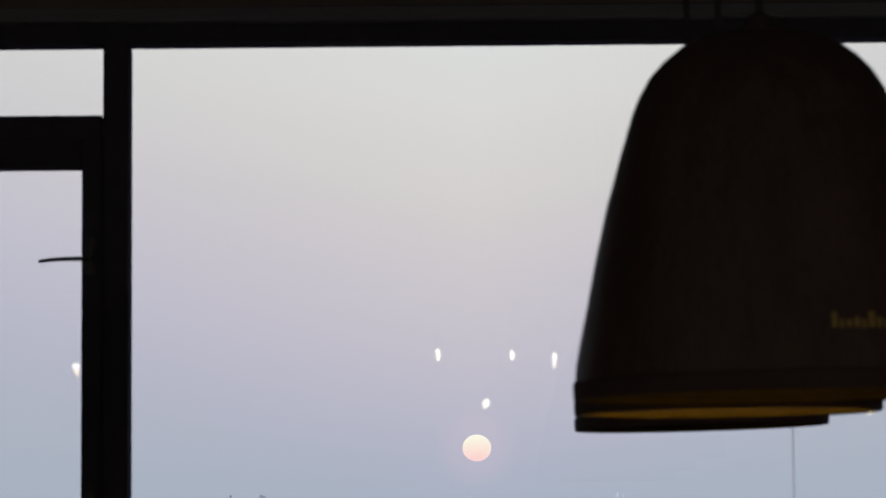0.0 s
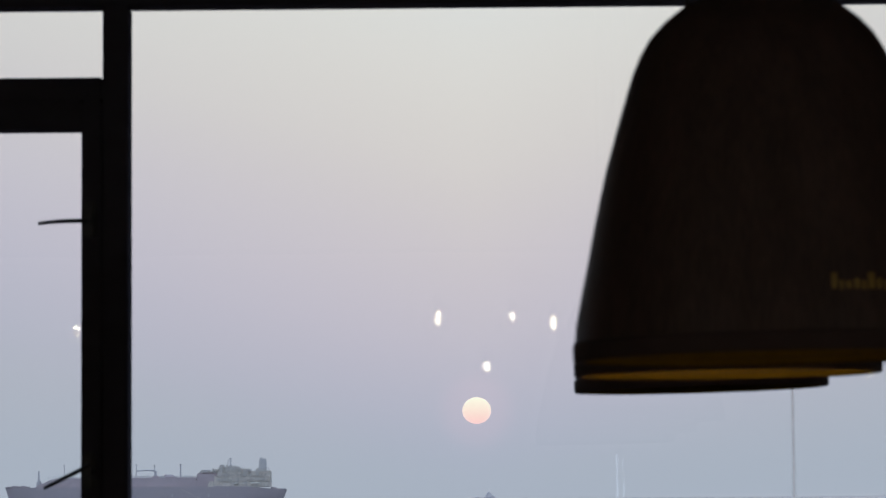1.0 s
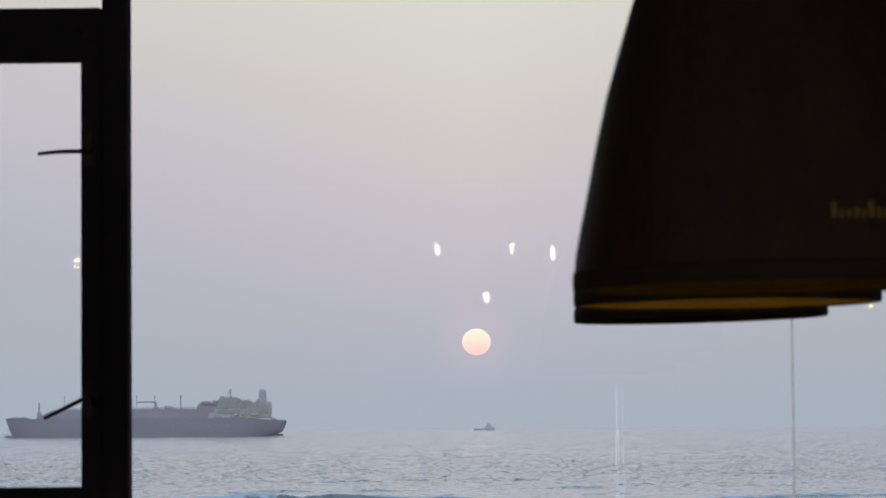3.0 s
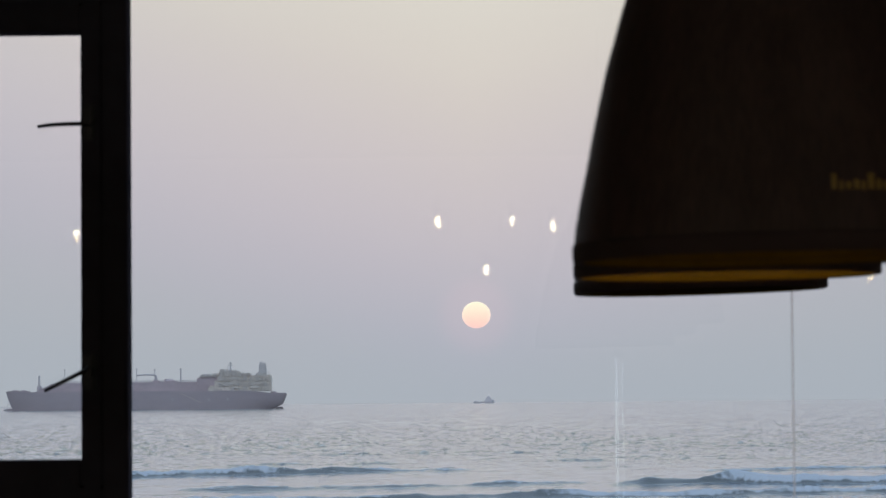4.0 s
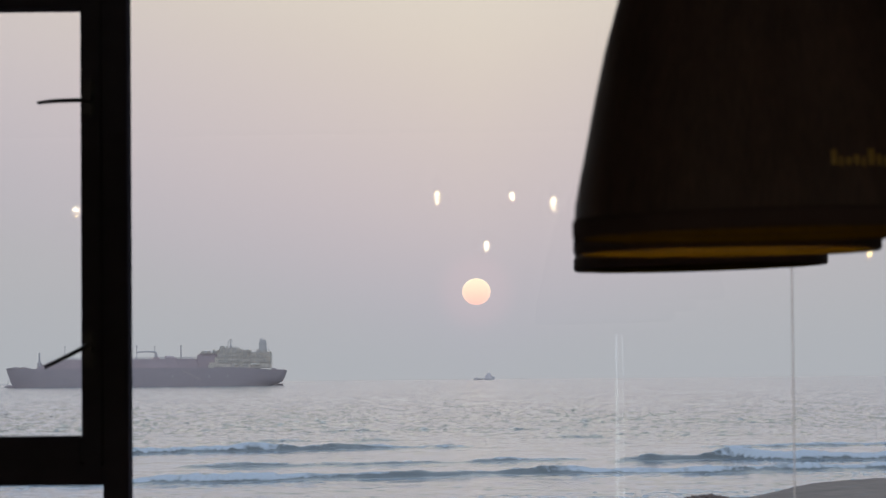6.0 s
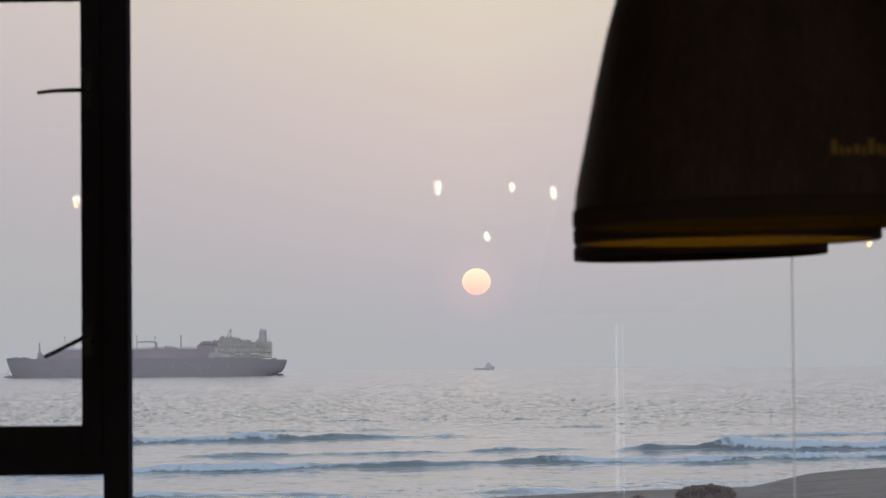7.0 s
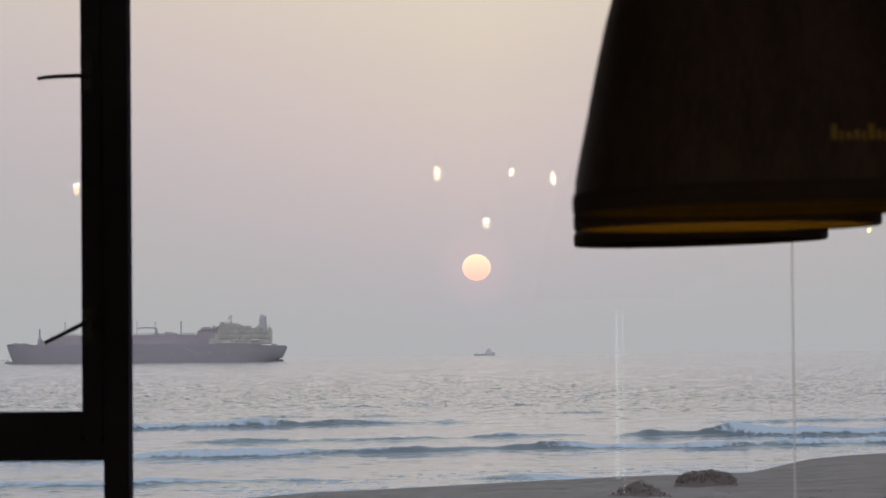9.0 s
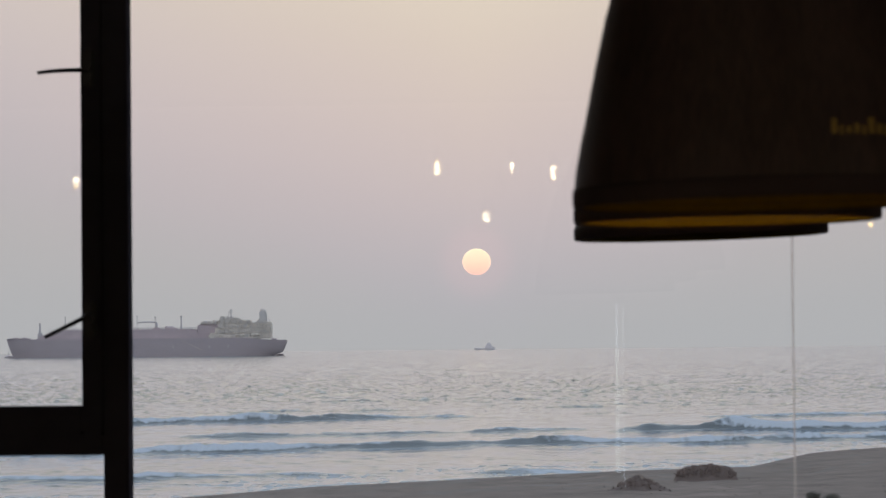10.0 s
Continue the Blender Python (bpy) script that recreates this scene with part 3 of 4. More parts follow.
# ---------------------------------------------------------------- three pendant lamps in a row
def pendant_lamp(x, y, z, lit, print_, lean=0.0, size=1.0):
    """A bell shade, its rim at height z."""
    lamp = empty("pendant_lamp", pose(x, y, z, 0, lean, 0), "dark bronze bell-shaped pendant lamp with gilded lining" if lit else
                 "dark bronze bell-shaped pendant lamp, unlit", "lamp", "row of pendant lamps")
    outer = [(0.1675, 0.012), (0.1662, 0.030), (0.1612, 0.055), (0.1557, 0.080), (0.1470, 0.122), (0.1372, 0.164), (0.1247, 0.207), (0.1122, 0.247),
             (0.1058, 0.262), (0.0965, 0.278), (0.0845, 0.291), (0.0695, 0.303), (0.0495, 0.312), (0.0260, 0.316)]
    outer = [(r * size, h) for r, h in outer]
    inner = [(max(r - 0.003, 0.02), h - 0.003) for r, h in reversed(outer)]
    part("shade", spin(outer + [(0.02, 0.316)], 96), M_LAMP, lamp, smooth=True)
    part("lining", spin(inner[:-1] + [(0.1622 * size, 0.0085), (0.1607 * size, 0.0075), (0.1607 * size, 0.0012)], 96), M_LAMP_IN, lamp, "gilded inner face of the shade", smooth=True)
    part("rim", spin([(0.1660, 0.014), (0.1684, 0.0165), (0.1692, 0.014), (0.1690, 0.002), (0.1676, 0.0), (0.1630, 0.0), (0.1612, 0.002), (0.1612, 0.0085), (0.1645, 0.0095), (0.1660, 0.014)], 96, size),
         M_RIM, lamp, "dark rolled rim", smooth=True)
    part("cap", spin([(0, 0.332), (0.006, 0.332), (0.012, 0.327), (0.019, 0.318), (0.021, 0.312), (0, 0.312)], 32), M_RIM, lamp, smooth=True)
    part("cord", tube([(0, 0, 0.330), (0, 0, CEIL - z)], 0.004), M_CORD, lamp)
    part("ceiling_rose", spin([(0, CEIL - z), (0.05, CEIL - z), (0.045, CEIL - z - 0.02), (0.01, CEIL - z - 0.03), (0, CEIL - z - 0.03)], 32), M_RIM, lamp, smooth=True)
    part("socket", spin([(0, 0.311), (0.018, 0.311), (0.018, 0.245), (0, 0.245)], 24), M_SOCKET, lamp)
    part("bulb", spin([(0, 0.15), (0.015, 0.153), (0.027, 0.17), (0.03, 0.19), (0.024, 0.21), (0.013, 0.235), (0.012, 0.246), (0, 0.246)], 24), lit or M_SOCKET, lamp, smooth=True)
    if print_:
        # a small gilt lettered mark, kept as plain bars that follow the shade
        x0 = 0.034
        for k, wd in enumerate((0.0045, 0.003, 0.005, 0.0045, 0.003, 0.0055, 0.004, 0.005, 0.003, 0.005)):
            x1 = x0 + wd
            low, high = 0.0495 - 0.001 * (k % 3 == 1), (0.062, 0.0565, 0.0555, 0.0575, 0.056, 0.0625, 0.058, 0.0565, 0.062, 0.057)[k]
            bm = bmesh.new()
            ring = []
            for lift in (-0.0005, 0.0006):
                for xx, hh in ((x0, low), (x1, low), (x1, high), (x0, high)):
                    rr = np.interp(hh, [h for _, h in outer], [q for q, _ in outer]) + lift
                    ring.append(bm.verts.new((xx, -math.sqrt(rr * rr - xx ** 2), hh)))
            bm.faces.new(ring[4:])
            for a in range(4):
                b = (a + 1) % 4
                bm.faces.new((ring[a], ring[b], ring[b + 4], ring[a + 4]))
            part("gilt_bar", bm, M_GILT, lamp, "worn gilt printed bar")
            x0 = x1 + 0.0022
    return lamp


pendant_lamp(0.2798, 2.6, EYE + 0.1090, M_BULB_DIM, True, -0.75)
pendant_lamp(0.3082, 3.3, EYE + 0.1215, M_BULB, False, -0.5, size=0.988)
pendant_lamp(0.3384, 4.0, EYE + 0.1287, None, False, -1.2, size=0.988)


# ---------------------------------------------------------------- bare bulbs deeper in the room, mirrored by the panes
def hanging_bulb(x, y, z, kind, label, power=0.0):
    b = empty("hanging_bulb", pose(x, y, z), label, "light bulb", "bare bulbs")
    if kind == "spiral":
        n, turns = 72, 4.5
        pts = [(0.0086 * math.cos(2 * math.pi * turns * i / n), 0.0086 * math.sin(2 * math.pi * turns * i / n), -0.026 + 0.052 * i / n) for i in range(n + 1)]
        part("tube", tube(pts, 0.0024, 6), M_TUBE, b, "lit spiral tube", True)
        top = 0.028
    elif kind == "cup":
        part("tube", spin([(0, -0.02), (0.004, -0.02), (0.0075, -0.004), (0.0105, 0.014), (0.009, 0.018), (0, 0.02)], 20), M_TUBE, b, "lit tapered bulb", True)
        top = 0.02
    elif kind == "twin":
        bm = tube([(-0.0065, 0, 0.02), (-0.0055, 0, -0.014), (-0.005, 0, -0.018)], 0.0040)
        tube([(0.0065, 0, 0.02), (0.0055, 0, -0.014), (0.005, 0, -0.018)], 0.0040, 8, bm)
        tube([(-0.007, 0, 0.016), (0.007, 0, 0.016)], 0.003, 8, bm)
        part("tube", bm, M_TUBE, b, "lit twin tube")
        top = 0.021
    elif kind == "block":
        part("tube", spin([(0, 0.004), (0.012, 0.004), (0.0135, 0.012), (0.0135, 0.02), (0, 0.022)], 20), M_TUBE, b, "lit bulb")
        part("filament", spin([(0, -0.020), (0.006, -0.018), (0.008, -0.008), (0, -0.006)], 16), M_AMBER, b, "amber lower filament")
        top = 0.022
    else:
        bm = tube([(-0.006, 0, 0.012), (-0.005, 0, -0.012)], 0.003)
        tube([(0.005, 0, 0.010), (0.006, 0, -0.010)], 0.0028, 8, bm)
        part("filament", bm, M_AMBER, b, "amber glowing filaments")
        top = 0.013
    # fill light under the bulb, only for those added out of view
    if power:
        shine = new("room_fill_light", bpy.data.lights.new("room_fill_light", "POINT"))
        shine.data.energy, shine.data.color, shine.data.shadow_soft_size = power, (1.0, 0.84, 0.68), 0.0
        shine.matrix_world = pose(x, y, z - 0.034)
    part("socket", spin([(0, top), (0.014, top), (0.016, top + 0.01), (0.016, top + 0.05), (0.006, top + 0.06), (0, top + 0.06)], 20), M_SOCKET, b, smooth=True)
    part("cord", tube([(0, 0, top + 0.058), (0, 0, CEIL - z)], 0.0014), M_WHITE_CORD, b)


def mirrored(x, z):
    """The place in the room whose image stands 12 m off behind the panes."""
    n = Vector((math.sin(radians(TURN + SLANT)), -math.cos(radians(TURN + SLANT)), 0))
    v = Vector((x, 12.0, z))
    return v - 2 * n * (v - Vector((0, 4.9815, 0))).dot(n)


hanging_bulb(*mirrored(-0.0237, EYE + 0.680), "spiral", "lit spiral tube bulb hanging on a thin cream cord")
hanging_bulb(*mirrored(0.2713, EYE + 0.678), "cup", "lit tapered bulb hanging on a thin cream cord")
hanging_bulb(*mirrored(0.4343, EYE + 0.657), "spiral", "lit spiral tube bulb hanging on a thin cream cord")
hanging_bulb(*mirrored(0.1688, EYE + 0.484), "twin", "lit twin-tube bulb hanging on a thin cream cord")
hanging_bulb(*mirrored(-1.4524, EYE + 0.634), "block", "lit bulb with a dimmer amber lower filament")
hanging_bulb(*mirrored(1.6853, EYE + 0.4417), "amber", "small amber filament bulb on a thin cream cord")
# two unseen bulbs, added with their point lights to brighten the room
hanging_bulb(-2.8, -2.0, EYE + 0.66, "cup", "lit tapered bulb hanging on a thin cream cord", 22.0)
hanging_bulb(2.9, -2.0, EYE + 0.66, "cup", "lit tapered bulb hanging on a thin cream cord", 22.0)


def tube_lamp(x, low, high, radius, label):
    """A slim dim tube that hangs upright on a cord."""
    p = mirrored(x, EYE + low)
    t = empty("tube_lamp", pose(*p), label, "lamp", "slim tube lamps")
    n = high - low
    part("tube", tube([(0, 0, 0.01), (0, 0, n * 0.5), (0, 0, n)], [radius, radius * 0.8, radius * 0.5], 10), M_DIM_TUBE, t, "dim milky tube", True)
    part("end_cap", spin([(0, 0.0), (radius * 1.3, 0.0), (radius * 1.3, 0.012), (0, 0.012)], 12), M_SOCKET, t)
    part("socket", spin([(0, n), (radius * 1.3, n), (radius * 1.3, n + 0.03), (0, n + 0.03)], 12), M_SOCKET, t)
    part("cord", tube([(0, 0, n + 0.028), (0, 0, CEIL - p[2])], 0.0014), M_WHITE_CORD, t)


tube_lamp(0.679, -0.545, 0.135, 0.009, "long slim tube lamp glowing dimly")
tube_lamp(0.703, -0.60, 0.133, 0.0032, "slim tube lamp glowing dimly")


# ---------------------------------------------------------------- the gas carrier at anchor
def build_ship():
    k = 3300 / 5375                     # metres in one hundredth part of a degree or so, the drawing's unit
    ship = empty("tanker_ship", pose(-476.4, 3300, 0), "large hazy dark red gas tanker with a cream deckhouse, at anchor", "ship")

    def U(a):
        return (a - 8) * k              # along the ship, from the bow
    def V(h):
        return h * k                    # over the water
    # hull: stations of (along, along at the waterline, deck height, half breadth at deck, half breadth below)
    st = [(8, 21, 34, 0.5, 0.3), (16, 23, 33.5, 6, 1.5), (30, 32, 33, 13, 7), (50, 50, 33, 19, 15), (70, 70, 33, 22, 20), (110, 110, 33, 23, 23), (200, 200, 33, 23, 23),
          (300, 300, 33, 23, 23), (400, 400, 33, 23, 23), (440, 440, 32, 22, 20), (470, 462, 29, 20, 13), (486, 473, 27, 18, 13), (499, 478, 27, 16, 12), (504, 480, 26, 13, 9)]
    bm = bmesh.new()
    rings = []
    for a, aw, h, bd, bw in st:
        ring = []
        for f in (1.0, 0.62, 0.28, 0.0, -0.12):
            q = max(f, 0.0)
            e = 0.8 if a < 300 else 0.32          # raked stem, full rounded stern
            al = U(a) * q ** e + U(aw) * (1 - q ** e) if f > 0 else U(aw)
            ring.append((al, (bd * q ** 0.5 + bw * (1 - q ** 0.5)), V(h * f) if f >= 0 else -3.0))
        rings.append([bm.verts.new((p[0], -p[1], p[2])) for p in ring] + [bm.verts.new((p[0], p[1], p[2])) for p in reversed(ring)])
    for a, b in zip(rings, rings[1:]):
        for i in range(len(a) - 1):
            bm.faces.new((a[i], b[i], b[i + 1], a[i + 1]))
        bm.faces.new((a[-1], b[-1], b[0], a[0]))
    bm.faces.new(rings[0])
    bm.faces.new(rings[-1][::-1])
    bmesh.ops.recalc_face_normals(bm, faces=bm.faces[:])
    part("hull", bm, M_HULL, ship, "dark red and violet hull, paled for haze", True).data.set_sharp_from_angle(angle=radians(35))
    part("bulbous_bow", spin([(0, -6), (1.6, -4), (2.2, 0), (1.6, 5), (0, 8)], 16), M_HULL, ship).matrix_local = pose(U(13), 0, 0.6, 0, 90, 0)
    part("rudder", boxes((U(485), U(498), -0.8, 0.8, -2, V(3.5)), bevel=0.3), M_HULL, ship)

    def block(name, rows, mat, label="", bevel=0.4):
        return part(name, boxes(*[(U(a), U(b), -w, w, V(lo), V(hi)) for a, b, w, lo, hi in rows], bevel=bevel), mat, ship, label)

    def post(a, lo, hi, r=0.5, head=1.0, mat=None):
        bm = tube([(U(a), -4, V(lo)), (U(a), -4, V(hi))], [r, r * 0.7], 8)
        if head:
            box(bm, U(a) - head, U(a) + head, -4 - head, -4 + head, V(hi) - 0.6, V(hi) + 0.5)
        part("post", bm, mat or M_MAST, ship)
    # trunk deck with its sloped fore end
    bm = bmesh.new()
    pr = [(62, 32), (74, 38), (92, 47), (110, 49), (346, 49), (352, 32)]
    f = [bm.verts.new((U(a), -17, V(h))) for a, h in pr]
    g = [bm.verts.new((U(a), 17, V(h))) for a, h in pr]
    bm.faces.new(f[::-1])
    bm.faces.new(g)
    for i in range(len(pr)):
        j = (i + 1) % len(pr)
        bm.faces.new((f[i], f[j], g[j], g[i]))
    bmesh.ops.recalc_face_normals(bm, faces=bm.faces[:])
    part("trunk_deck", bm, M_DECK, ship, "red cargo trunk deck, paled for haze")
    block("deck_pipe", [(100, 346, 1.2, 50.6, 51.6)], M_MAST)
    for a in range(106, 346, 12):
        part("pipe_stand", boxes((U(a) - 0.3, U(a) + 0.3, -1.2, 1.2, V(48.8), V(51)),), M_MAST, ship)
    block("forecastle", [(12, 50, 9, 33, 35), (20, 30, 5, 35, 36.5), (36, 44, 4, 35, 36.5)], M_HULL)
    post(68, 38, 61, 1.3, 0.8)
    block("mast_base", [(63.5, 72, 3, 33, 44)], M_MAST)
    post(113, 48, 71.5)
    post(240, 49, 72)
    post(272, 49, 70.5)
    post(318, 49, 71.5, 0.9, 1.2)
    post(128, 49, 58)
    bm = tube([(U(240), -4, V(61)), (U(256), -4, V(62)), (U(270), -4, V(61.5)), (U(274.5), -4, V(60)), (U(275), -4, V(49))], [0.7, 0.8, 0.9, 1.2, 1.4], 8)
    part("loading_arm", bm, M_MAST, ship, "grey cargo loading arm")
    block("manifold", [(268, 280, 6, 49, 52)], M_DECK)
    part("dome", spin([(0, 3.2), (2.6, 3.0), (4.6, 2.2), (5.4, 1.0), (5.6, 0), (0, 0)], 20), M_DECK, ship, smooth=True).matrix_local = pose(U(299), -3, V(49.0))
    block("deck_locker", [(289, 294, 3, 49, 54.5)], M_DECK)
    block("deck_locker", [(303, 310, 3, 49, 51)], M_DECK)
    for a, h in ((86, 52), (96, 54), (150, 54), (165, 53), (181, 55), (196, 53), (211, 54), (226, 53), (253, 53), (262, 55), (285, 53), (327, 54), (337, 53)):
        part("deck_vent", tube([(U(a), -8, V(48.5)), (U(a), -8, V(h))], [0.55, 0.4], 6), M_MAST, ship)
    part("anchor_chain", tube([(U(14), -6, V(14)), (U(9), -9, -1)], 0.35, 6), M_MAST, ship)
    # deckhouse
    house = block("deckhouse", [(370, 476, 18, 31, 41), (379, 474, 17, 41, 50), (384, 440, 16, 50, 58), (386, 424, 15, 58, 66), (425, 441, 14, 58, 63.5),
                                (440, 455, 11.4, 50, 59.5), (381, 386, 19, 60, 63.5)], M_HOUSE, "mottled cream deckhouse, paled for haze")
    block("pump_house", [(348, 384, 15, 31, 56), (352, 366, 14, 56, 57.5), (366, 380, 13, 31, 59)], M_DECK, "mauve cargo machinery house, paled for haze")
    # rails, lockers, ladders and machinery crowded on the decks of the house
    rng = random.Random(8)
    bm = bmesh.new()
    for lo, a, b, y in ((41, 384, 478, -18.6), (50, 384, 476, -17.4), (58, 386, 474, -16.4), (31.5, 374, 484, -19.5), (57, 350, 384, -15.2), (65.5, 388, 424, -14.6)):
        for _ in range(22):
            x, w, h = rng.uniform(a, b), rng.uniform(0.6, 3.4), rng.uniform(1.0, 5.2)
            box(bm, U(x), U(x + w), y - rng.uniform(0.1, 1.0), y + 1.5, V(lo), V(lo + h))
        for x in np.arange(a, b, 2.6):
            box(bm, U(x), U(x) + 0.22, y - 0.2, y, V(lo), V(lo + 2.0))
        # casings and stair towers of uneven depth break the long decks
        for x in np.arange(a, b - 7, 11):
            if rng.random() < 0.6:
                box(bm, U(x + rng.uniform(0, 4)), U(x + rng.uniform(5, 9)), y - rng.uniform(0.2, 1.4), y + 2, V(lo), V(lo + rng.uniform(5, 9)))
    part("deck_gear", bm, M_GEAR, house, "grey rails, lockers and machinery")["kind"] = "stuff"
    part("accommodation_ladder", boxes((U(368.5), U(378.5), -23.4, -22.9, V(32), V(38)), bevel=0.2), M_HOUSE, ship, "pale stowed boat platform")
    for lo, a, b in ((43.5, 384, 470), (52.5, 388, 438), (61.5, 388, 422)):
        band = part("window_band", boxes(*[(U(x), U(x) + 1.1, -18.2, -17.0, V(lo), V(lo) + 1.0) for x in np.arange(a, b, 4.2)]), M_FUNNEL, house)
        band.location = (0, 0 if lo < 50 else (1.1 if lo < 60 else 2.1), 0)
        band["kind"] = "stuff"
    part("deck_edge", boxes(*[(U(a), U(b), -w, w, V(h), V(h) + 0.5) for a, b, w, h in ((369, 477, 18.3, 41), (378, 475, 17.3, 50), (383, 441, 16.3, 58))]), M_HOUSE, house)
    for a in (362, 369.5):
        part("vent", spin([(0, 3.4), (1.5, 3.2), (1.5, 2.4), (1.0, 2.0), (1.0, 0), (0, 0)], 10), M_MAST, ship).matrix_local = pose(U(a), -5, V(57))
    bm = tube([(U(406), -3, V(66)), (U(406), -3, V(84))], [0.9, 0.4], 8)
    box(bm, U(402), U(410), -3.3, -2.7, V(77), V(78))
    box(bm, U(403.5), U(408.5), -4, -2, V(80.5), V(82))
    box(bm, U(401), U(402), -3.2, -2.8, V(66), V(80))
    box(bm, U(404), U(409), -5, -1, V(66), V(71))
    part("radar_mast", bm, M_MAST, ship, "grey radar mast")
    for a, lo, h in ((388.5, 65, 70), (393, 65, 69), (399, 65, 71), (414, 65, 69.5), (420, 65, 68.5), (429, 63, 67), (436, 63, 66), (443, 59, 63), (449, 59, 62), (474, 60, 66)):
        part("aerial", tube([(U(a), -6, V(lo)), (U(a), -6, V(h))], [0.5, 0.35], 6), M_MAST, ship)
    part("davit", tube([(U(380), -16, V(56)), (U(380.5), -16, V(61)), (U(386), -16, V(62))], 0.6), M_MAST, ship)
    block("funnel_casing", [(444, 478, 12, 31, 58), (470, 477, 10, 58, 60.5)], M_HOUSE, "cream engine casing")
    bm = boxes((U(456), U(470), -6, 6, V(56), V(80)), bevel=1.2)
    for v in bm.verts:
        if v.co.z > V(70):
            v.co.x += 0.0 if v.co.x < U(463) else -1.0
    fun = part("funnel", bm, M_FUNNEL, ship, "grey funnel with exhaust pipes")
    for a, h in ((458, 83), (461, 84), (465, 82), (468, 81)):
        part("exhaust_pipe", tube([(U(a), -1, V(79)), (U(a), -1, V(h))], 0.7), M_MAST, fun)
    block("stern_rail", [(478, 503, 15, 25, 28.5), (478, 486, 14, 28, 31)], M_HULL)
    for x0 in (395, 410, 424, 432):
        part("lifeboat", spin([(0, -3), (1.1, -2), (1.3, 0), (1.1, 2), (0, 3)], 10), M_HOUSE, ship).matrix_local = pose(U(x0 + 22), -19, V(38), 0, 90, 0)
    part("gangway", tube([(U(322), -23.3, V(28)), (U(356), -23.5, V(12))], 0.3), M_GEAR, ship, "pale slanting gangway")
    for a in (305, 369, 402):
        part("hull_mark", boxes((U(a), U(a) + 1.2, -23.15, -22.9, V(15), V(20))), M_FUNNEL, ship, "pale mark on the hull")


build_ship()


def build_tug():
    k = 4700 / 5375
    t = empty("tug_boat", pose(44.5, 4700, 0), "small hazy grey workboat far out near the horizon", "boat")
    bm = bmesh.new()
    rings = []
    for a, h, b in ((0, 3.5, 2), (5, 3.2, 4), (14, 3.0, 5), (24, 3.5, 5), (32, 5, 4), (37, 7, 0.4)):
        rings.append([bm.verts.new((a * k, s * w, z)) for s, w, z in ((-1, b, h * k), (-1, b * 0.8, -1), (1, b * 0.8, -1), (1, b, h * k))])
    for p, q in zip(rings, rings[1:]):
        for i in range(4):
            j = (i + 1) % 4
            bm.faces.new((p[i], q[i], q[j], p[j]))
    bm.faces.new(rings[0])
    bm.faces.new(rings[-1][::-1])
    bmesh.ops.recalc_face_normals(bm, faces=bm.faces[:])
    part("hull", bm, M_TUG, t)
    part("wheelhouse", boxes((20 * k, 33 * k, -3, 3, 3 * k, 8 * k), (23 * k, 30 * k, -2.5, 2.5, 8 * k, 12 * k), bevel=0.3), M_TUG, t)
    part("mast", tube([(27 * k, 0, 11 * k), (27 * k, 0, 17 * k)], [0.6, 0.3]), M_TUG, t)
    part("stern_gear", boxes((4 * k, 7 * k, -1, 1, 3 * k, 4.6 * k)), M_TUG, t)


build_tug()


# ---------------------------------------------------------------- heaps on the beach
def ground_height(x, y):
    d = float(shore(x)) - y
    return 2.6 * (1 - math.exp(-max(d, 0) / 75))


def heap(name, x, y, wide, deep, high, rough, seed, label, peak):
    n, m = 56, 28
    bm = bmesh.new()
    grid = []
    for i in range(n + 1):
        row = []
        for j in range(m + 1):
            u, v = 2 * i / n - 1, 2 * j / m - 1
            r = min(1.0, math.hypot(u, v))
            base = (1 - r) ** peak if peak > 1 else (1 - r ** 4) ** 0.8
            hump = 1 + 0.35 * noise.noise((u * 2.3, v * 2.3, seed))
            fine = rough * (noise.noise((u * 7, v * 5, seed + 3)) + 0.7 * noise.noise((u * 17, v * 11, seed + 5)))
            row.append(bm.verts.new((u * wide / 2, v * deep / 2, high * base * hump + fine * min(1, 3 * (1 - r)) - 0.12)))
        grid.append(row)
    for i in range(n):
        for j in range(m):
            bm.faces.new((grid[i][j], grid[i + 1][j], grid[i + 1][j + 1], grid[i][j + 1]))
    ob = new(name, mesh_of(name, bm, M_HEAP, True))
    ob.location = (x, y, ground_height(x, y))
    return tagged(ob, label, "mound")


M_HEAP = material("clodded_dark_sand", (0.17, 0.132, 0.122), 0.95, var=0.4, scale=1.2, bump=0.8, bump_scale=6)
M_CLOD = material("dark_clods", (0.15, 0.115, 0.106), 0.95, var=0.4, scale=3)


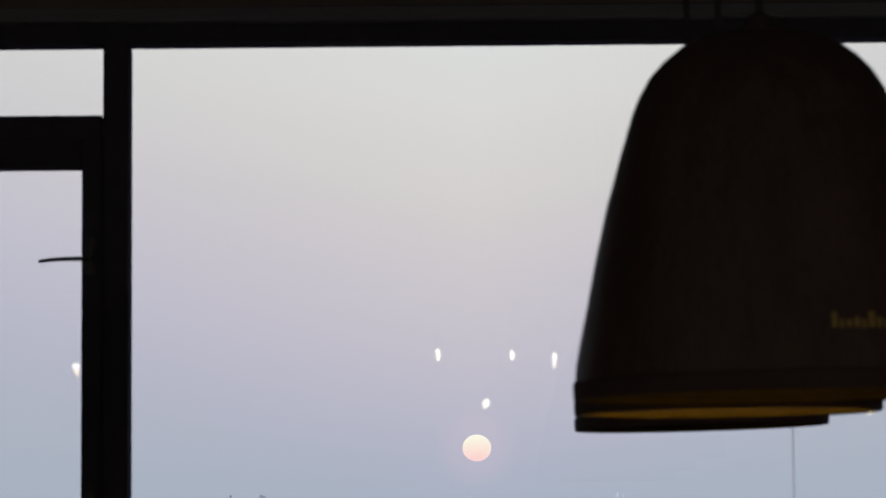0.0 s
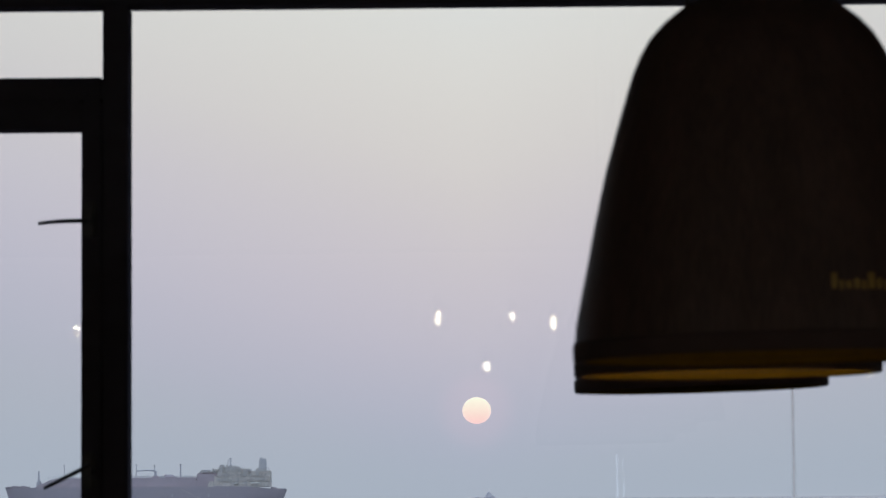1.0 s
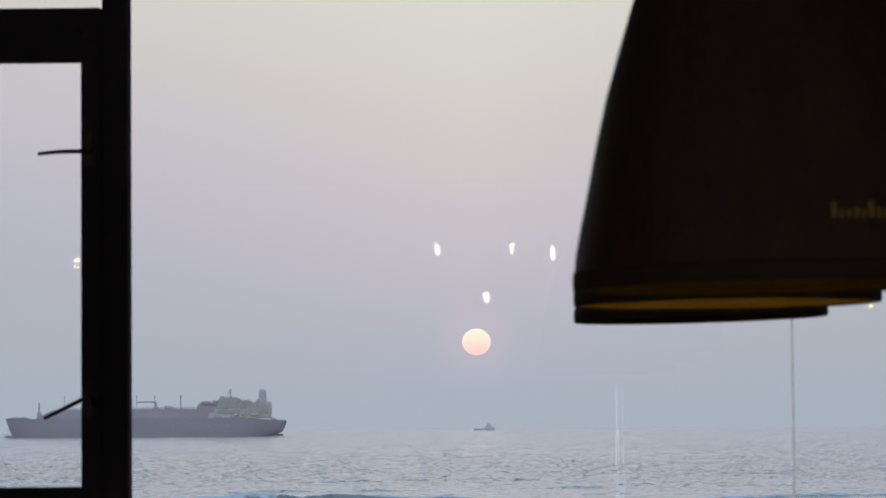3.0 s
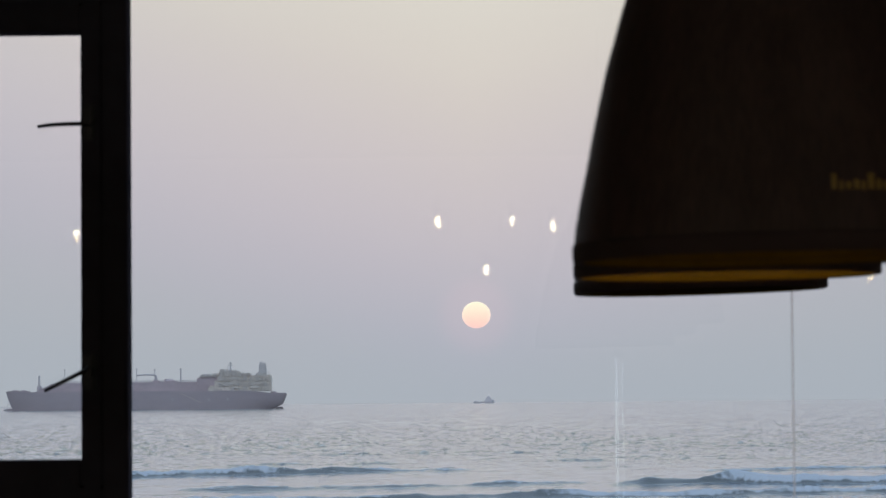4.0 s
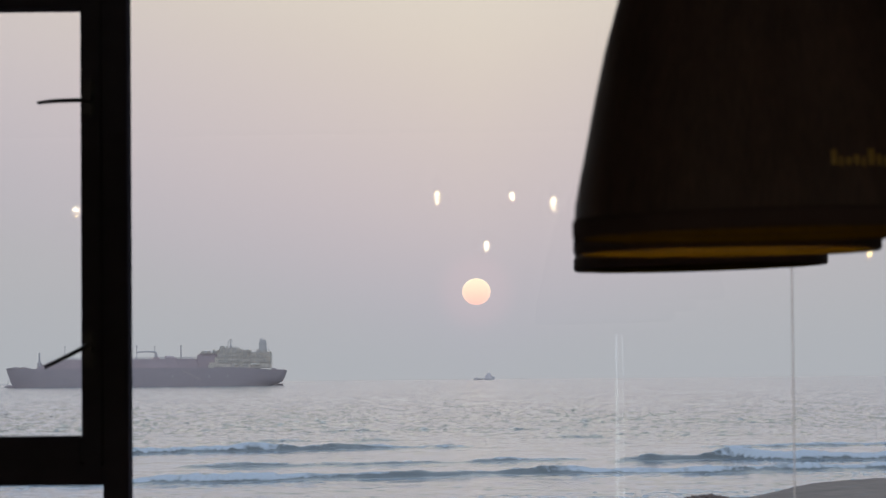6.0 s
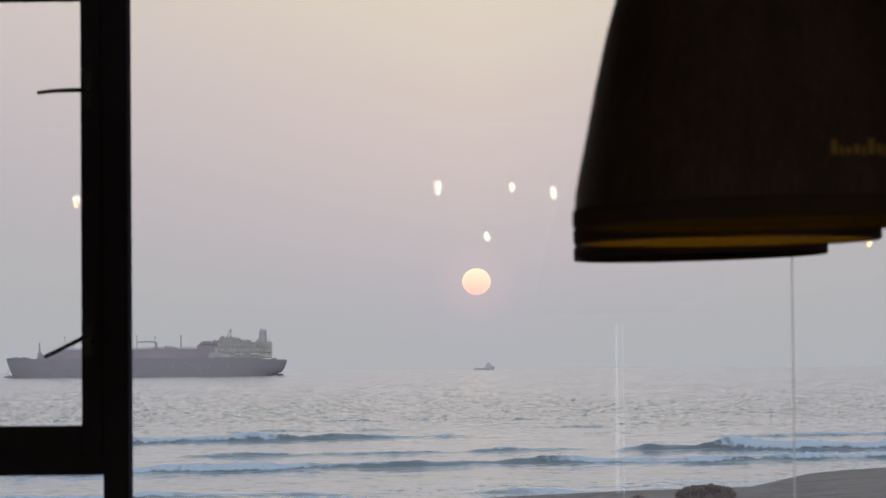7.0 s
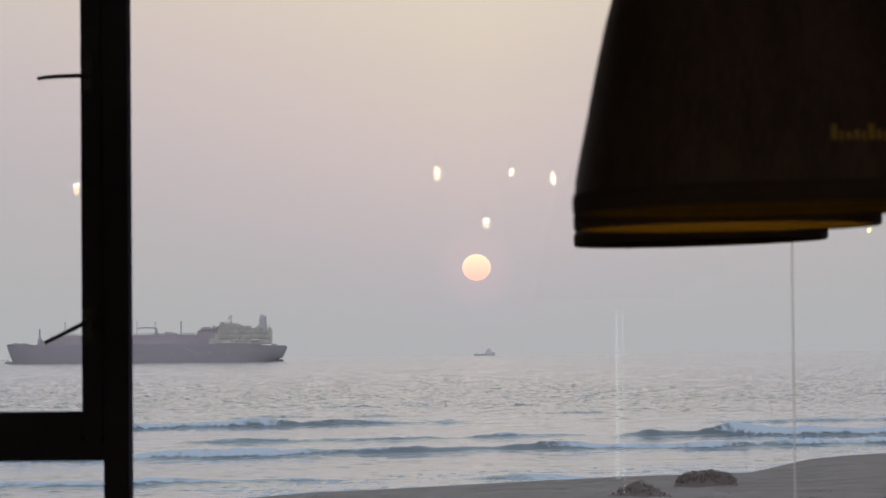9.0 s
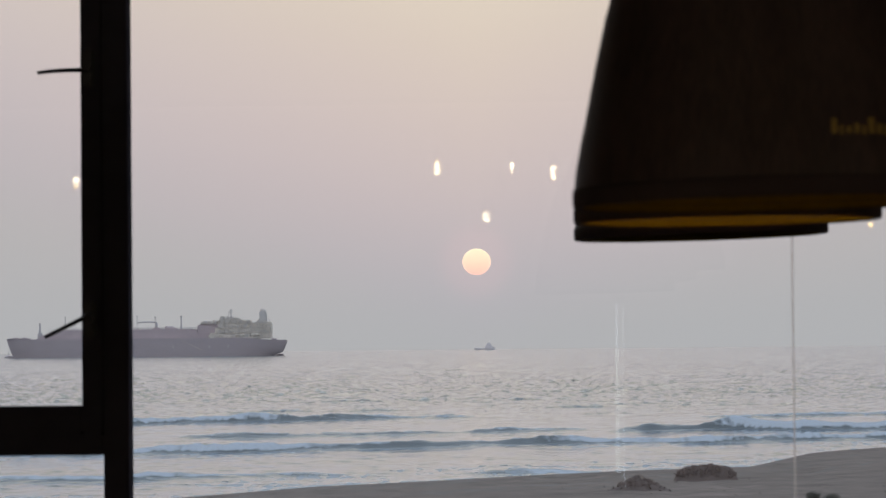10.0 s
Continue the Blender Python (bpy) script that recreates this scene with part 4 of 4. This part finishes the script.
def clods(parent, wide, deep, high, count, seed, flat):
    """Loose lumps over a heap, too many to tell apart."""
    rng = random.Random(seed)
    ball = bmesh.new()
    bmesh.ops.create_icosphere(ball, subdivisions=1, radius=1)
    ball.verts.index_update()
    shape, tris = [v.co.copy() for v in ball.verts], [[v.index for v in f.verts] for f in ball.faces]
    ball.free()
    bm = bmesh.new()
    for _ in range(count):
        u, v = rng.uniform(-0.92, 0.92), rng.uniform(-0.92, 0.92)
        q = math.hypot(u, v)
        if q > 0.95:
            continue
        base = (1 - q ** 4) ** 0.8 if flat else (1 - q) ** 1.25
        size, sx, sz = rng.uniform(0.04, 0.11), rng.uniform(0.7, 1.5), rng.uniform(0.6, 1.2)
        at = Vector((u * wide / 2, v * deep / 2, high * base * 0.98 - 0.05))
        vs = [bm.verts.new(at + Vector((c.x * sx, c.y, c.z * sz)) * size * rng.uniform(0.8, 1.2)) for c in shape]
        for t in tris:
            bm.faces.new([vs[k] for k in t])
    ob = part("clods", bm, M_CLOD, parent, "loose dark lumps of sand")
    ob["kind"] = "stuff"


big = heap("beach_mound", 23.3, 273, 5.9, 6.0, 1.25, 0.16, 4.0, "low flat-topped mound overgrown with dry brown scrub", 0.5)
clods(big, 5.9, 6.0, 1.25, 420, 1, True)
small = heap("beach_mound", 15.8, 250, 5.8, 5.6, 1.35, 0.10, 9.0, "small pointed mound with dry brown scrub on the beach", 1.25)
clods(small, 5.8, 5.6, 1.35, 90, 2, False)


def tufts(parent, wide, deep, high, count, seed, flat):
    """Dry blades and twigs that cover a mound."""
    rng = random.Random(seed)
    bm = bmesh.new()
    while count:
        u, v = rng.uniform(-1, 1), rng.uniform(-1, 1)
        q = math.hypot(u, v)
        if q > (0.93 if flat else 0.6):
            continue
        count -= 1
        base = (1 - q ** 4) ** 0.8 if flat else (1 - q) ** 1.25
        at = Vector((u * wide / 2, v * deep / 2, high * base * 0.95 - 0.1))
        tip = Vector((rng.gauss(0, 0.16) + u * 0.12, rng.gauss(0, 0.16), rng.uniform(0.15, 0.42)))
        side = Vector((rng.uniform(-1, 1), rng.uniform(-1, 1), 0)).normalized() * rng.uniform(0.015, 0.04)
        a, b, c, d = (bm.verts.new(at + o) for o in (-side, side, tip * 0.6 + side * 0.7, tip))
        bm.faces.new((a, b, c))
        bm.faces.new((a, c, d))
    part("dry_scrub", bm, M_SCRUB, parent, "dry brown blades and twigs")["kind"] = "stuff"


M_SCRUB = material("dry_scrub", (0.25, 0.19, 0.172), 0.95, var=0.5, scale=2.5)
tufts(big, 5.9, 6.0, 1.25, 1500, 11, True)
tufts(small, 5.8, 5.6, 1.35, 420, 12, False)


M_WEED = material("dry_weed", (0.13, 0.112, 0.10), 0.95, var=0.3, scale=1.0)


def debris():
    """Bits of weed and wood strewn over the sand."""
    rng = random.Random(21)
    bm = bmesh.new()
    for _ in range(180):
        x, y = rng.uniform(-14, 48), rng.uniform(222, 300)
        if float(shore(x)) - y < 6:
            continue
        h, w, t = rng.uniform(0.02, 0.06), rng.uniform(0.05, 0.22), rng.uniform(0, math.pi)
        z = ground_height(x, y) + 0.02
        ring = [bm.verts.new((x + w * math.cos(t + k * math.pi / 2.5) * rng.uniform(0.6, 1), y + 0.5 * w * math.sin(t + k * math.pi / 2.5), z - 0.06)) for k in range(5)]
        top = bm.verts.new((x, y, z + h))
        for k in range(5):
            bm.faces.new((ring[k], ring[(k + 1) % 5], top))
    ob = new("beach_debris", mesh_of("beach_debris", bm, M_WEED))
    tagged(ob, "dark bits of weed strewn over the sand", "debris", kind="stuff")


debris()


def shrub(x, y, wide, high, seed):
    """Dry beach scrub: thin stems with small leaves."""
    rng = random.Random(seed)
    top = empty("beach_shrub", pose(x, y, ground_height(x, y)), "low dark dry shrub on the sand", "shrub")
    stems, leaves = bmesh.new(), bmesh.new()
    for _ in range(46):
        a, r = rng.uniform(0, 2 * math.pi), rng.uniform(0.1, 1) * wide / 2
        h = high * rng.uniform(0.5, 1.0) * (1 - 0.4 * (2 * r / wide) ** 2)
        tip = Vector((r * math.cos(a), r * math.sin(a), h))
        mid = Vector((tip.x * 0.45, tip.y * 0.45, h * 0.6))
        tube([(tip.x * 0.1, tip.y * 0.1, -0.05), mid, tip], [0.02, 0.014, 0.006], 5, stems)
        for _ in range(16):
            c = mid.lerp(tip, rng.random()) + Vector([rng.uniform(-0.12, 0.12) for _ in range(3)])
            d = Vector([rng.uniform(-1, 1) for _ in range(3)]).normalized() * 0.07
            e = d.orthogonal().normalized() * 0.03
            leaves.faces.new([leaves.verts.new(c + o) for o in (-d, e, d, -e)])
    part("stems", stems, M_STEM, top)
    part("leaves", leaves, M_LEAF, top, "small dull leaves")["kind"] = "stuff"


M_STEM = material("dry_stems", (0.10, 0.085, 0.07), 0.9)
M_LEAF = material("dull_leaves", (0.16, 0.15, 0.13), 0.9, var=0.3)
shrub(27.4, 227.5, 1.7, 0.55, 5)
shrub(28.6, 226.0, 1.4, 0.45, 6)
